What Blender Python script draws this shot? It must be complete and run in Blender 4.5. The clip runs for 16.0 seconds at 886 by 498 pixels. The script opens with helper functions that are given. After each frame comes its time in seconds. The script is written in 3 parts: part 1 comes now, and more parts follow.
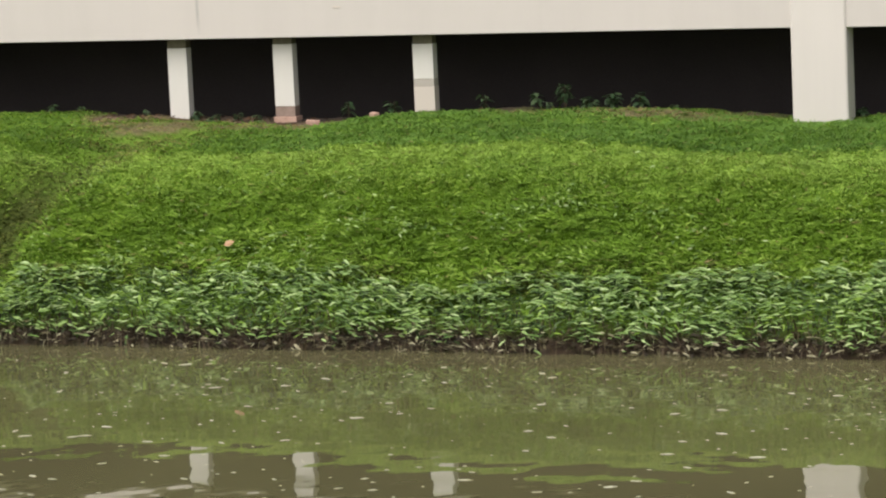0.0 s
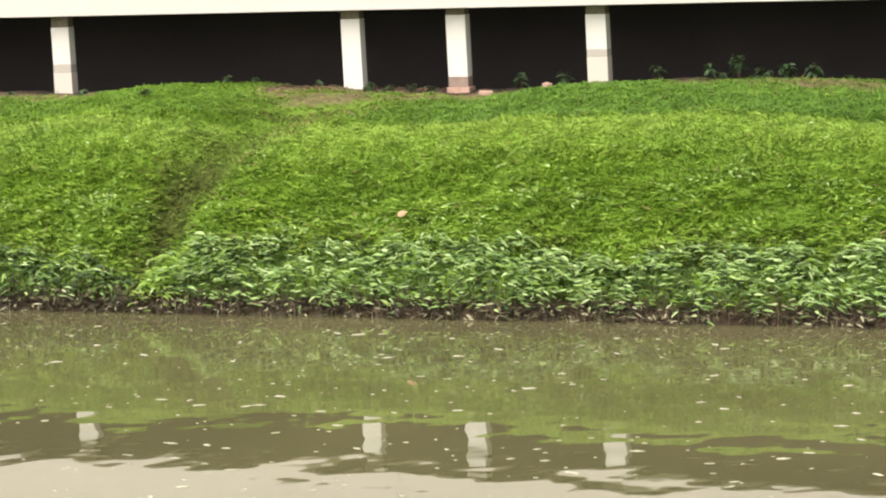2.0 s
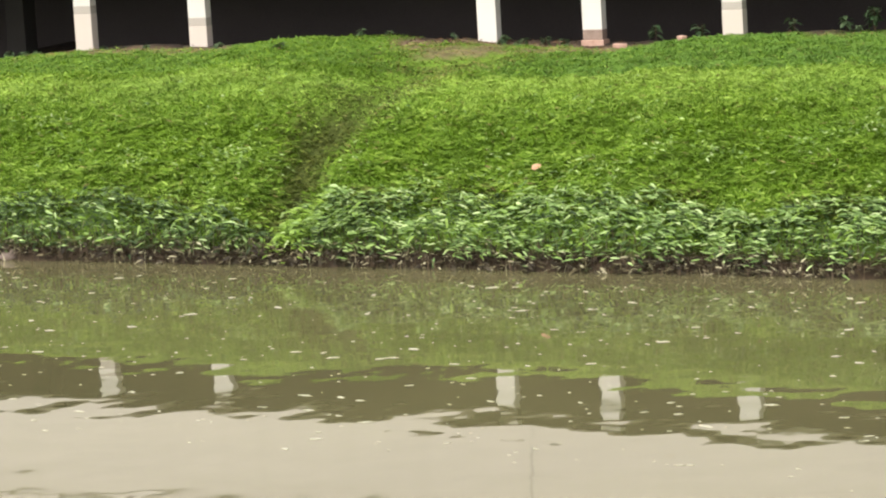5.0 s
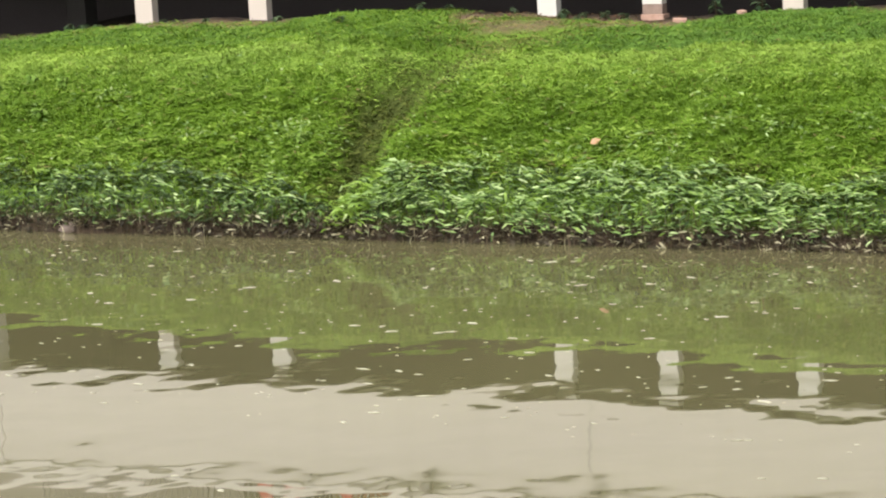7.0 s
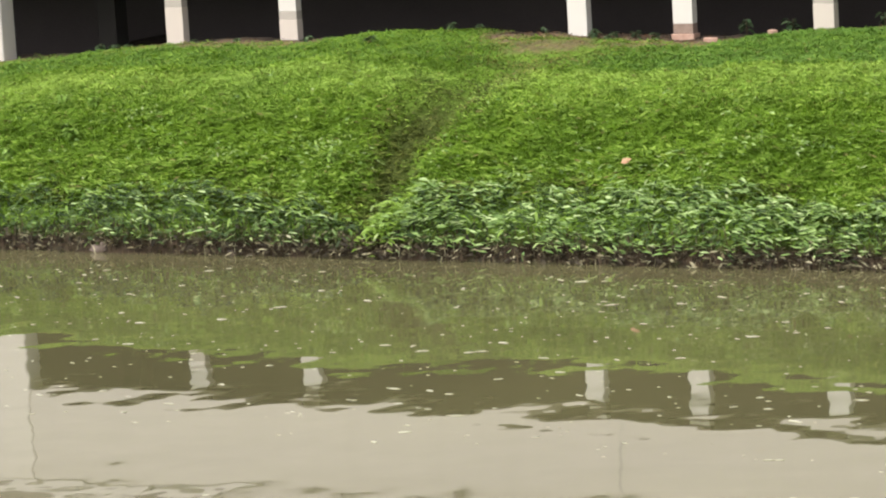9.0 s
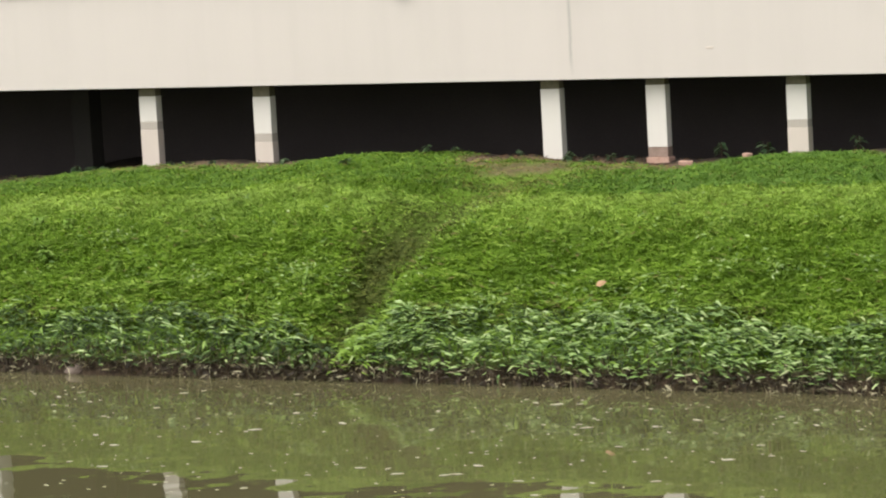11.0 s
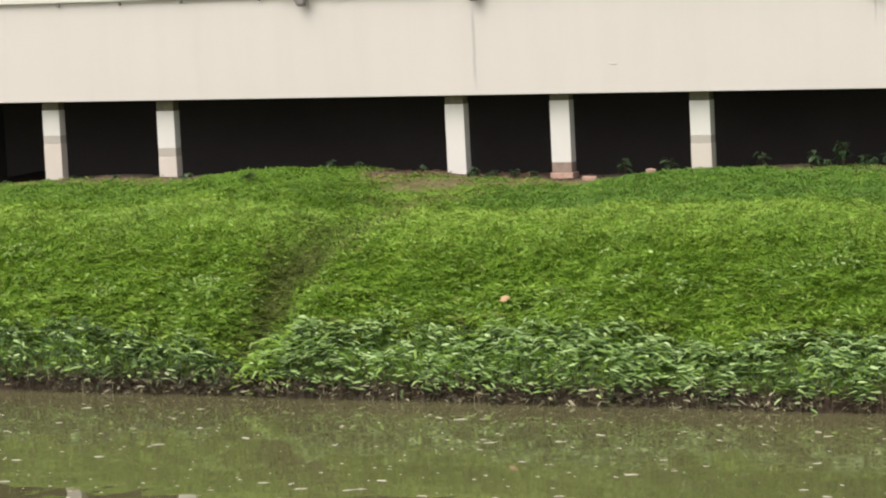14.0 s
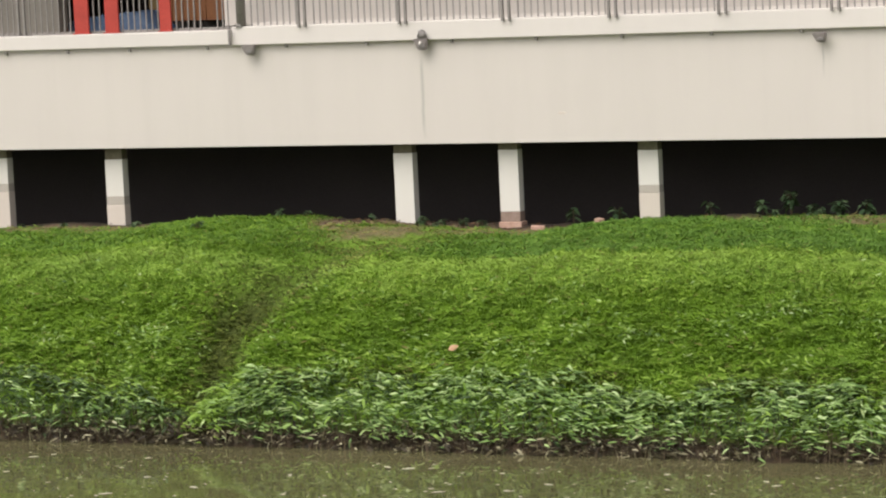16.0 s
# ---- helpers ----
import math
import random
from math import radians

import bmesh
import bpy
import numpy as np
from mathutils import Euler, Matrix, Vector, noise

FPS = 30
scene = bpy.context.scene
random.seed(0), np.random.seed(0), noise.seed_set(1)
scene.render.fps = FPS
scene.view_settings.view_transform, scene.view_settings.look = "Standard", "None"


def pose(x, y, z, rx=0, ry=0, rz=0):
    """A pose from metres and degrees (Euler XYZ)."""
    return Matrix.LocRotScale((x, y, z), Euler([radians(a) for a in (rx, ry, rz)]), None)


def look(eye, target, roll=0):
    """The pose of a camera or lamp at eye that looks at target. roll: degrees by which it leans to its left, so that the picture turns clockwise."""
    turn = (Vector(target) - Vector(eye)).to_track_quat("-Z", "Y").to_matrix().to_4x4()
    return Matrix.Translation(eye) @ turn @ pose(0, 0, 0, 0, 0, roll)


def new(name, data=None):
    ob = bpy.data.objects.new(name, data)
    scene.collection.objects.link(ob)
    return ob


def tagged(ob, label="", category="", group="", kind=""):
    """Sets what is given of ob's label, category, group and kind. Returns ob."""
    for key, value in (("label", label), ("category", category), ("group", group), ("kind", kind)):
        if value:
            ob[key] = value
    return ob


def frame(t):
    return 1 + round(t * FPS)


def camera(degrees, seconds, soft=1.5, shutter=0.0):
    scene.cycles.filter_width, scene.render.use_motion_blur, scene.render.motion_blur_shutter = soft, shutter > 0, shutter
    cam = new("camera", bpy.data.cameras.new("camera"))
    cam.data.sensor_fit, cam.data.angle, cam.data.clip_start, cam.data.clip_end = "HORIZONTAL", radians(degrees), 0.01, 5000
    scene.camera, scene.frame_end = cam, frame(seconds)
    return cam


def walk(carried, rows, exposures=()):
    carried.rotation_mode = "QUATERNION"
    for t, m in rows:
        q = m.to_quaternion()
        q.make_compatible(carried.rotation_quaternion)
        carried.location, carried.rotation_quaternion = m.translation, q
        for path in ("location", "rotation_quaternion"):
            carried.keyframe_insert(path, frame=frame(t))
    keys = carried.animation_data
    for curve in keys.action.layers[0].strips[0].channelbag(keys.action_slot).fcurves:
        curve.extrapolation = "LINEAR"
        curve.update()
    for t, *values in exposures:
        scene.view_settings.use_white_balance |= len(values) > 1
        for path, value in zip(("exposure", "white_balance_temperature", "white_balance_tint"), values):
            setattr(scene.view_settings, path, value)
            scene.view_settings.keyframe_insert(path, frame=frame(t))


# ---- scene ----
# ---------------------------------------------------------------- camera
EYE = 5.3
cam = camera(14.89, 16.0, soft=2.1)
ROWS = [
    (0.0, 82.428, 2.666, 21.455), (0.5, 82.460, 2.735, 22.137), (1.0, 82.582, 2.870, 23.067),
    (1.5, 82.416, 2.889, 23.709), (2.0, 82.074, 2.978, 24.360), (2.5, 81.945, 3.023, 25.011),
    (3.0, 81.995, 3.094, 25.617), (3.5, 82.041, 3.156, 26.234), (4.0, 82.063, 3.185, 26.495),
    (4.2, 81.944, 3.180, 26.502), (6.3, 80.984, 3.190, 27.148), (6.5, 81.003, 3.175, 27.292),
    (7.0, 81.021, 3.179, 27.625), (7.5, 81.024, 3.190, 27.676), (8.0, 81.041, 3.190, 27.726),
    (8.2, 81.044, 3.200, 27.772), (10.3, 82.310, 3.260, 28.627), (10.5, 82.464, 3.235, 28.496),
    (11.0, 83.429, 3.118, 27.736), (11.5, 83.590, 3.078, 27.543), (12.0, 83.617, 3.046, 27.517),
    (12.5, 83.646, 3.039, 27.505), (13.0, 83.626, 2.987, 27.157), (13.5, 83.619, 2.932, 26.629),
    (14.0, 83.600, 2.836, 26.131), (14.5, 83.632, 2.773, 26.041), (15.0, 83.649, 2.766, 25.871),
    (15.5, 83.706, 2.740, 25.567), (16.0, 84.387, 2.631, 25.277),
]
walk(cam, [(t, pose(0, 0, EYE, a, b, c)) for t, a, b, c in ROWS], exposures=[
    (0.0, 0.80, 6500, 10), (0.5, 0.87, 6500, 10), (1.0, 0.87, 6500, 10), (1.5, 1.17, 6600, 10), (2.0, 1.48, 6750, 10), (3.0, 1.48, 6750, 10), (3.5, 1.22, 6650, 10), (4.0, 1.45, 6700, 10),
    (6.3, 1.31, 6500, 10), (8.2, 1.31, 6500, 10), (10.5, 0.95, 6500, 10), (11.5, 0.97, 6500, 10), (15.5, 0.97, 6500, 10), (16.0, 0.85, 6550, 10)])

# ---------------------------------------------------------------- light: an overcast sky
SUN_UP, SUN_TURN = 55.0, 196.0
world = bpy.data.worlds.new("overcast_sky")
scene.world = world
world.use_nodes = True
wn = world.node_tree.nodes
sky = wn.new("ShaderNodeTexSky")
sky.sky_type, sky.sun_disc = "NISHITA", False
sky.sun_elevation, sky.sun_rotation = radians(SUN_UP), radians(SUN_TURN)
sky.air_density, sky.dust_density, sky.ozone_density = 1.0, 4.0, 0.6
grey = wn.new("ShaderNodeHueSaturation")
grey.inputs["Saturation"].default_value = 0.25
world.node_tree.links.new(sky.outputs[0], grey.inputs["Color"])
world.node_tree.links.new(grey.outputs[0], wn["Background"].inputs["Color"])
wn["Background"].inputs["Strength"].default_value = 0.13
sun = new("sun", bpy.data.lights.new("sun", "SUN"))
sun.data.energy, sun.data.angle, sun.data.color = 0.95, radians(65), (1.0, 0.96, 0.9)
sun.matrix_world = look((0, 0, 60), (32, 48, 60 - 83), 0)


# ---------------------------------------------------------------- materials
def material(name, rough=0.8, metal=0.0, ior=1.52, spec=0.5):
    """A node material; returns it with its nodes, a link function and its principled shader."""
    m = bpy.data.materials.new(name)
    m.use_nodes = True
    n, link = m.node_tree.nodes, m.node_tree.links.new
    b = n["Principled BSDF"]
    b.inputs["Roughness"].default_value, b.inputs["Metallic"].default_value = rough, metal
    b.inputs["IOR"].default_value, b.inputs["Specular IOR Level"].default_value = ior, spec
    return m, n, link, b


def noise_node(n, link, scale, detail=4.0, rough=0.55, stretch=None):
    geo = n.new("ShaderNodeNewGeometry")
    tex = n.new("ShaderNodeTexNoise")
    tex.inputs["Scale"].default_value, tex.inputs["Detail"].default_value, tex.inputs["Roughness"].default_value = scale, detail, rough
    if stretch:
        mul = n.new("ShaderNodeVectorMath")
        mul.operation = "MULTIPLY"
        mul.inputs[1].default_value = stretch
        link(geo.outputs["Position"], mul.inputs[0])
        link(mul.outputs[0], tex.inputs["Vector"])
    else:
        link(geo.outputs["Position"], tex.inputs["Vector"])
    return tex.outputs["Fac"]


def ramp(n, link, fac, stops):
    r = n.new("ShaderNodeValToRGB")
    els = r.color_ramp.elements
    while len(els) < len(stops):
        els.new(0.5)
    for e, (p, c) in zip(els, stops):
        e.position, e.color = p, (*c, 1.0)
    link(fac, r.inputs["Fac"])
    return r.outputs["Color"]


def mix(n, link, fac, a, b, kind="MIX"):
    x = n.new("ShaderNodeMix")
    x.data_type, x.blend_type = "RGBA", kind
    for sock, v in ((x.inputs[0], fac), (x.inputs[6], a), (x.inputs[7], b)):
        if isinstance(v, (int, float)):
            sock.default_value = v
        elif isinstance(v, tuple):
            sock.default_value = (*v, 1.0)
        else:
            link(v, sock)
    return x.outputs[2]


def bump(n, link, b, height, strength, distance):
    x = n.new("ShaderNodeBump")
    x.inputs["Strength"].default_value, x.inputs["Distance"].default_value = strength, distance
    link(height, x.inputs["Height"])
    link(x.outputs[0], b.inputs["Normal"])


def mottled(name, dark, light, scale=6.0, rough=0.8, relief=0.003, fine=60.0, spec=0.4, metal=0.0):
    """A surface of two tones: large blotches and fine grain."""
    m, n, link, b = material(name, rough, metal, spec=spec)
    big, small = noise_node(n, link, scale), noise_node(n, link, fine, 3.0)
    c = ramp(n, link, big, [(0.3, dark), (0.7, light)])
    c = mix(n, link, 0.35, c, ramp(n, link, small, [(0.3, tuple(v * 0.6 for v in dark)), (0.7, light)]))
    link(c, b.inputs["Base Color"])
    bump(n, link, b, small, 0.5, relief)
    return m


def leafy(name, stops, rough=0.5, spec=0.4, through_light=0.25, patch=0.9, single=False, tuft=6.5):
    """Blades or leaves: a tone for each, patches over the ground, a little light let through."""
    m, n, link, b = material(name, rough, spec=spec)
    geo = n.new("ShaderNodeNewGeometry")
    tone_of = n.new("ShaderNodeObjectInfo").outputs["Random"] if single else geo.outputs["Random Per Island"]
    one = ramp(n, link, tone_of, stops)
    field = noise_node(n, link, patch, 3.0)
    tone = ramp(n, link, field, [(0.3, (0.85, 0.88, 0.82)), (0.7, (1.09, 1.07, 1.0))])
    c = mix(n, link, 1.0, one, tone, "MULTIPLY")
    tufts = ramp(n, link, noise_node(n, link, tuft, 2.0, 0.5, (0.6, 1.0, 1.0)), [(0.36, (0.80, 0.84, 0.77)), (0.64, (1.11, 1.10, 1.08))])
    c = mix(n, link, 1.0, c, tufts, "MULTIPLY")
    link(c, b.inputs["Base Color"])
    tr = n.new("ShaderNodeBsdfTranslucent")
    link(c, tr.inputs["Color"])
    ms = n.new("ShaderNodeMixShader")
    ms.inputs[0].default_value = through_light
    link(b.outputs[0], ms.inputs[1])
    link(tr.outputs[0], ms.inputs[2])
    link(ms.outputs[0], n["Material Output"].inputs["Surface"])
    return m


def painted_wall(name, tone, joints=()):
    """Cream paint on plaster with faint rain streaks, and a grey run-off stain under each joint given as (x, top, bottom)."""
    m, n, link, b = material(name, 0.75, spec=0.3)
    streak = noise_node(n, link, 1.0, 5.0, 0.6, (3.0, 3.0, 0.22))
    blot = noise_node(n, link, 0.7, 4.0)
    dark = tuple(v * 0.95 for v in tone)
    c = ramp(n, link, streak, [(0.32, dark), (0.55, tone)])
    c = mix(n, link, 0.4, c, ramp(n, link, blot, [(0.3, tuple(v * 0.93 for v in tone)), (0.65, tone)]))
    fine = noise_node(n, link, 45.0, 3.0)
    geo = n.new("ShaderNodeNewGeometry")
    sep = n.new("ShaderNodeSeparateXYZ")
    link(geo.outputs["Position"], sep.inputs[0])
    wob = noise_node(n, link, 9.0, 2.0)

    def calc(op, a, v, clamp=False):
        x = n.new("ShaderNodeMath")
        x.operation, x.use_clamp = op, clamp
        for s, val in zip(x.inputs, (a, v)):
            if isinstance(val, (int, float)):
                s.default_value = val
            else:
                link(val, s)
        return x.outputs[0]

    for jx, top, bottom, wide in joints:
        off = calc("ABSOLUTE", calc("SUBTRACT", calc("SUBTRACT", sep.outputs["X"], jx), calc("MULTIPLY", calc("SUBTRACT", wob, 0.5), wide)), 0)
        line = calc("SUBTRACT", 1.0, calc("DIVIDE", off, wide), True)
        up = calc("MULTIPLY", calc("MULTIPLY", calc("SUBTRACT", top, sep.outputs["Z"]), 6.0, True), calc("MULTIPLY", calc("SUBTRACT", sep.outputs["Z"], bottom), 4.0, True))
        c = mix(n, link, calc("MULTIPLY", calc("MULTIPLY", line, up), 0.75), c, (0.33, 0.31, 0.28))
    link(c, b.inputs["Base Color"])
    bump(n, link, b, fine, 0.3, 0.002)
    return m


WALL_Y, BEAM_Z, LEDGE_Z = 34.947, 2.70, 3.90
CREAM = painted_wall("cream_paint", (0.545, 0.496, 0.45), ((-16.86, 3.74, 2.74, 0.032), (-12.03, 3.80, 3.35, 0.018)))
COLUMN = painted_wall("column_paint", (0.60, 0.55, 0.50))
LEDGE = painted_wall("ledge_paint", (0.59, 0.542, 0.50))
BACKWALL = painted_wall("pale_pink_paint", (0.53, 0.482, 0.445))
GREYWALL = mottled("grey_beige_plaster", (0.17, 0.153, 0.128), (0.22, 0.198, 0.168), 2.0)
PILLAR = painted_wall("weathered_pillar_paint", (0.63, 0.595, 0.54))
REPAIR = painted_wall("pink_grey_mortar", (0.555, 0.485, 0.42))
BAND = painted_wall("grey_mortar_band", (0.41, 0.365, 0.315))
BROWNBAND = mottled("brown_mortar_band", (0.23, 0.16, 0.125), (0.32, 0.235, 0.19), 7.0, 0.9, 0.001, 16.0)
BRICK = mottled("pink_brick", (0.38, 0.22, 0.16), (0.52, 0.35, 0.27), 12.0, 0.9)
DARK = mottled("unpainted_concrete", (0.26, 0.24, 0.22), (0.36, 0.33, 0.30), 1.5, 0.95)
# Near-black in place of the deep shade inside undercroft and terrace.
DEEPSHADE = mottled("shade_dark_concrete", (0.045, 0.037, 0.036), (0.066, 0.054, 0.052), 0.8, 0.95)
# Concrete of the inner pillar, darkened in colour for the undercroft's shade.
INSHADE = mottled("shade_dark_pillar_concrete", (0.032, 0.028, 0.025), (0.048, 0.042, 0.037), 1.5, 0.95)
STEEL = mottled("grey_painted_steel", (0.20, 0.178, 0.165), (0.27, 0.243, 0.225), 20.0, 0.5, 0.0005)
BARS = mottled("pale_grey_bar_paint", (0.26, 0.24, 0.22), (0.32, 0.295, 0.275), 20.0, 0.5, 0.0005)
LAMPBODY = mottled("weathered_grey_lamp_metal", (0.185, 0.16, 0.15), (0.26, 0.225, 0.21), 30.0, 0.5, 0.0005)
LAMPGLASS = mottled("frosted_lamp_glass", (0.17, 0.155, 0.145), (0.22, 0.20, 0.19), 30.0, 0.3, 0.0003)
RED = mottled("red_gloss_paint", (0.33, 0.034, 0.025), (0.42, 0.05, 0.035), 6.0, 0.4, 0.0005)
BLUE = mottled("faded_blue_sheeting", (0.03, 0.065, 0.14), (0.075, 0.12, 0.20), 5.0, 0.6, 0.004)
WOOD = mottled("orange_brown_wood", (0.17, 0.06, 0.02), (0.27, 0.11, 0.04), 4.0, 0.6)
OCHRE = mottled("ochre_board", (0.18, 0.12, 0.05), (0.25, 0.17, 0.07), 4.0, 0.7)
LEAFDRY = mottled("dry_orange_leaf", (0.38, 0.215, 0.11), (0.48, 0.29, 0.165), 30.0, 0.7)
FOAM = mottled("off_white_scum", (0.42, 0.40, 0.29), (0.58, 0.56, 0.43), 30.0, 0.6)
STONE = mottled("river_stone", (0.12, 0.09, 0.07), (0.22, 0.17, 0.14), 9.0, 0.9)

GRASS = leafy("grass_blades", [(0.0, (0.112, 0.203, 0.013)), (0.5, (0.148, 0.255, 0.017)), (1.0, (0.185, 0.303, 0.028))], 0.6, 0.25, 0.35)
# Dull olive for trodden grass, and as painted shade between tufts.
TRODSHADEGRASS = leafy("trodden_and_shade_grass", [(0.0, (0.05, 0.068, 0.009)), (0.6, (0.085, 0.108, 0.015)), (1.0, (0.135, 0.15, 0.032))], 0.7, 0.2, 0.2)
# Short pale turf, its green raised for sky light on the shoulder.
LIGHTGRASS = leafy("short_sky_pale_grass", [(0.0, (0.262, 0.385, 0.065)), (0.5, (0.296, 0.425, 0.077)), (1.0, (0.326, 0.46, 0.092))], 0.6, 0.25, 0.35)
LUSH = leafy("lush_crest_grass", [(0.0, (0.092, 0.185, 0.024)), (0.5, (0.118, 0.225, 0.031)), (1.0, (0.152, 0.265, 0.046))], 0.55, 0.3, 0.35)
STRAW = leafy("dry_straw", [(0.0, (0.15, 0.13, 0.045)), (1.0, (0.27, 0.22, 0.095))], 0.8, 0.2, 0.2)
WATERLEAF = leafy("waterside_leaves", [(0.0, (0.075, 0.14, 0.03)), (0.4, (0.18, 0.285, 0.078)), (0.75, (0.31, 0.435, 0.16)), (1.0, (0.48, 0.58, 0.30))], 0.5, 0.3, 0.2, 1.3)
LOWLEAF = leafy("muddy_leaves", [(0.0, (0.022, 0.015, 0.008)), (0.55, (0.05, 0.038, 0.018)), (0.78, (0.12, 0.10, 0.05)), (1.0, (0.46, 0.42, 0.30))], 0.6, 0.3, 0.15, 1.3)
# Dark copy of the leaf greens: shade beneath the canopy set as colour.
UNDERLEAF = leafy("shade_toned_leaves", [(0.0, (0.022, 0.045, 0.009)), (0.6, (0.045, 0.085, 0.016)), (1.0, (0.09, 0.14, 0.034))], 0.55, 0.3, 0.12, 1.3)
LIME = leafy("lime_green_leaves", [(0.0, (0.14, 0.24, 0.02)), (0.6, (0.215, 0.34, 0.045)), (1.0, (0.29, 0.42, 0.08))], 0.4, 0.4, 0.25, 1.3)
WEED = leafy("shade_weed_leaves", [(0.0, (0.038, 0.074, 0.034)), (1.0, (0.095, 0.138, 0.07))], 0.45, 0.4, 0.2, single=True)
BUSH = leafy("single_lime_leaves", [(0.0, (0.22, 0.36, 0.06)), (0.6, (0.28, 0.43, 0.09)), (1.0, (0.38, 0.50, 0.15))], 0.5, 0.3, 0.4, single=True)
LONE = leafy("single_waterside_leaves", [(0.0, (0.07, 0.15, 0.02)), (0.6, (0.185, 0.275, 0.075)), (1.0, (0.42, 0.50, 0.23))], 0.45, 0.4, 0.2, single=True)
HEAD = mottled("bare_stained_concrete", (0.125, 0.108, 0.07), (0.18, 0.158, 0.11), 9.0, 0.9, 0.001, 20.0)
LITTER = leafy("brown_leaf_litter", [(0.0, (0.035, 0.02, 0.012)), (0.7, (0.085, 0.045, 0.026)), (1.0, (0.17, 0.095, 0.055))], 0.8, 0.2, 0.1)
STEM = mottled("reddish_stems", (0.05, 0.032, 0.016), (0.11, 0.075, 0.04), 20.0, 0.7)


def ground_material():
    m, n, link, b = material("turf_and_soil", 0.95, spec=0.2)
    grain = noise_node(n, link, 14.0, 5.0)
    soil = ramp(n, link, grain, [(0.3, (0.07, 0.047, 0.028)), (0.7, (0.18, 0.125, 0.078))])
    mud = ramp(n, link, grain, [(0.3, (0.016, 0.011, 0.007)), (0.7, (0.055, 0.037, 0.022))])
    turf = ramp(n, link, noise_node(n, link, 9.0, 6.0, 0.7), [(0.3, (0.08, 0.145, 0.013)), (0.7, (0.135, 0.225, 0.024))])
    geo = n.new("ShaderNodeNewGeometry")
    sep = n.new("ShaderNodeSeparateXYZ")
    link(geo.outputs["Position"], sep.inputs[0])
    bare, worn, under_shade = [n.new("ShaderNodeAttribute") for _ in range(3)]
    bare.attribute_name, worn.attribute_name, under_shade.attribute_name = "bare", "worn", "under_shade"
    # Soil under the building is darkened in colour for the shade there.
    soil = mix(n, link, under_shade.outputs["Fac"], soil, ramp(n, link, grain, [(0.3, (0.02, 0.0145, 0.011)), (0.7, (0.044, 0.031, 0.023))]))
    # Trodden run; this dark green takes in the crease's shade as well.
    trod = ramp(n, link, grain, [(0.3, (0.028, 0.034, 0.007)), (0.7, (0.05, 0.056, 0.013))])
    near = n.new("ShaderNodeMapRange")
    near.inputs["From Min"].default_value, near.inputs["From Max"].default_value = 0.28, 0.12
    link(sep.outputs["Z"], near.inputs["Value"])
    turf = mix(n, link, worn.outputs["Fac"], turf, trod)
    link(mix(n, link, near.outputs[0], mix(n, link, bare.outputs["Fac"], turf, soil), mud), b.inputs["Base Color"])
    bump(n, link, b, noise_node(n, link, 30.0, 4.0), 0.7, 0.02)
    return m


def water_material():
    m, n, link, b = material("turbid_river_water", 0.028, ior=1.6)
    b.inputs["Coat Weight"].default_value, b.inputs["Coat Roughness"].default_value = 0.36, 0.02
    c = ramp(n, link, noise_node(n, link, 0.35, 4.0), [(0.3, (0.107, 0.097, 0.046)), (0.7, (0.132, 0.121, 0.056))])
    link(c, b.inputs["Base Color"])
    geo = n.new("ShaderNodeNewGeometry")
    slow, quick = noise_node(n, link, 1.5, 1.5, 0.4, (1.1, 1.0, 1.0)), noise_node(n, link, 2.8, 1.0, 0.5, (1.1, 1.0, 1.0))
    dist = n.new("ShaderNodeVectorMath")
    dist.operation = "DISTANCE"
    link(geo.outputs["Position"], dist.inputs[0])
    dist.inputs[1].default_value = (-11.5, 14.0, 0.0)
    wave = n.new("ShaderNodeMath")
    wave.operation = "SINE"
    mul = n.new("ShaderNodeMath")
    mul.operation = "MULTIPLY_ADD"
    mul.inputs[1].default_value = 8.0
    link(dist.outputs["Value"], mul.inputs[0])
    warp = n.new("ShaderNodeMath")
    warp.operation = "MULTIPLY"
    link(noise_node(n, link, 0.6, 1.0), warp.inputs[0])
    warp.inputs[1].default_value = 9.0
    link(warp.outputs[0], mul.inputs[2])
    calm = n.new("ShaderNodeVectorMath")
    calm.operation = "DISTANCE"
    link(geo.outputs["Position"], calm.inputs[0])
    calm.inputs[1].default_value = (-9.6, 25.3, 0.0)
    link(mul.outputs[0], wave.inputs[0])
    fade = n.new("ShaderNodeMapRange")
    fade.inputs["From Min"].default_value, fade.inputs["From Max"].default_value = 4.0, 1.0
    fade.inputs["To Min"].default_value, fade.inputs["To Max"].default_value = 0.015, 0.12
    link(calm.outputs["Value"], fade.inputs["Value"])
    ring = n.new("ShaderNodeMath")
    ring.operation = "MULTIPLY"
    link(wave.outputs[0], ring.inputs[0])
    link(fade.outputs[0], ring.inputs[1])
    s1 = n.new("ShaderNodeMath")
    s1.operation = "MULTIPLY_ADD"
    link(quick, s1.inputs[0])
    s1.inputs[1].default_value = 0.24
    link(slow, s1.inputs[2])
    s2 = n.new("ShaderNodeMath")
    s2.operation = "ADD"
    link(s1.outputs[0], s2.inputs[0])
    link(ring.outputs[0], s2.inputs[1])
    bump(n, link, b, s2.outputs[0], 1.0, 0.0052)
    link(b.inputs["Normal"].links[0].from_socket, b.inputs["Coat Normal"])
    return m


GROUND, WATER = ground_material(), water_material()


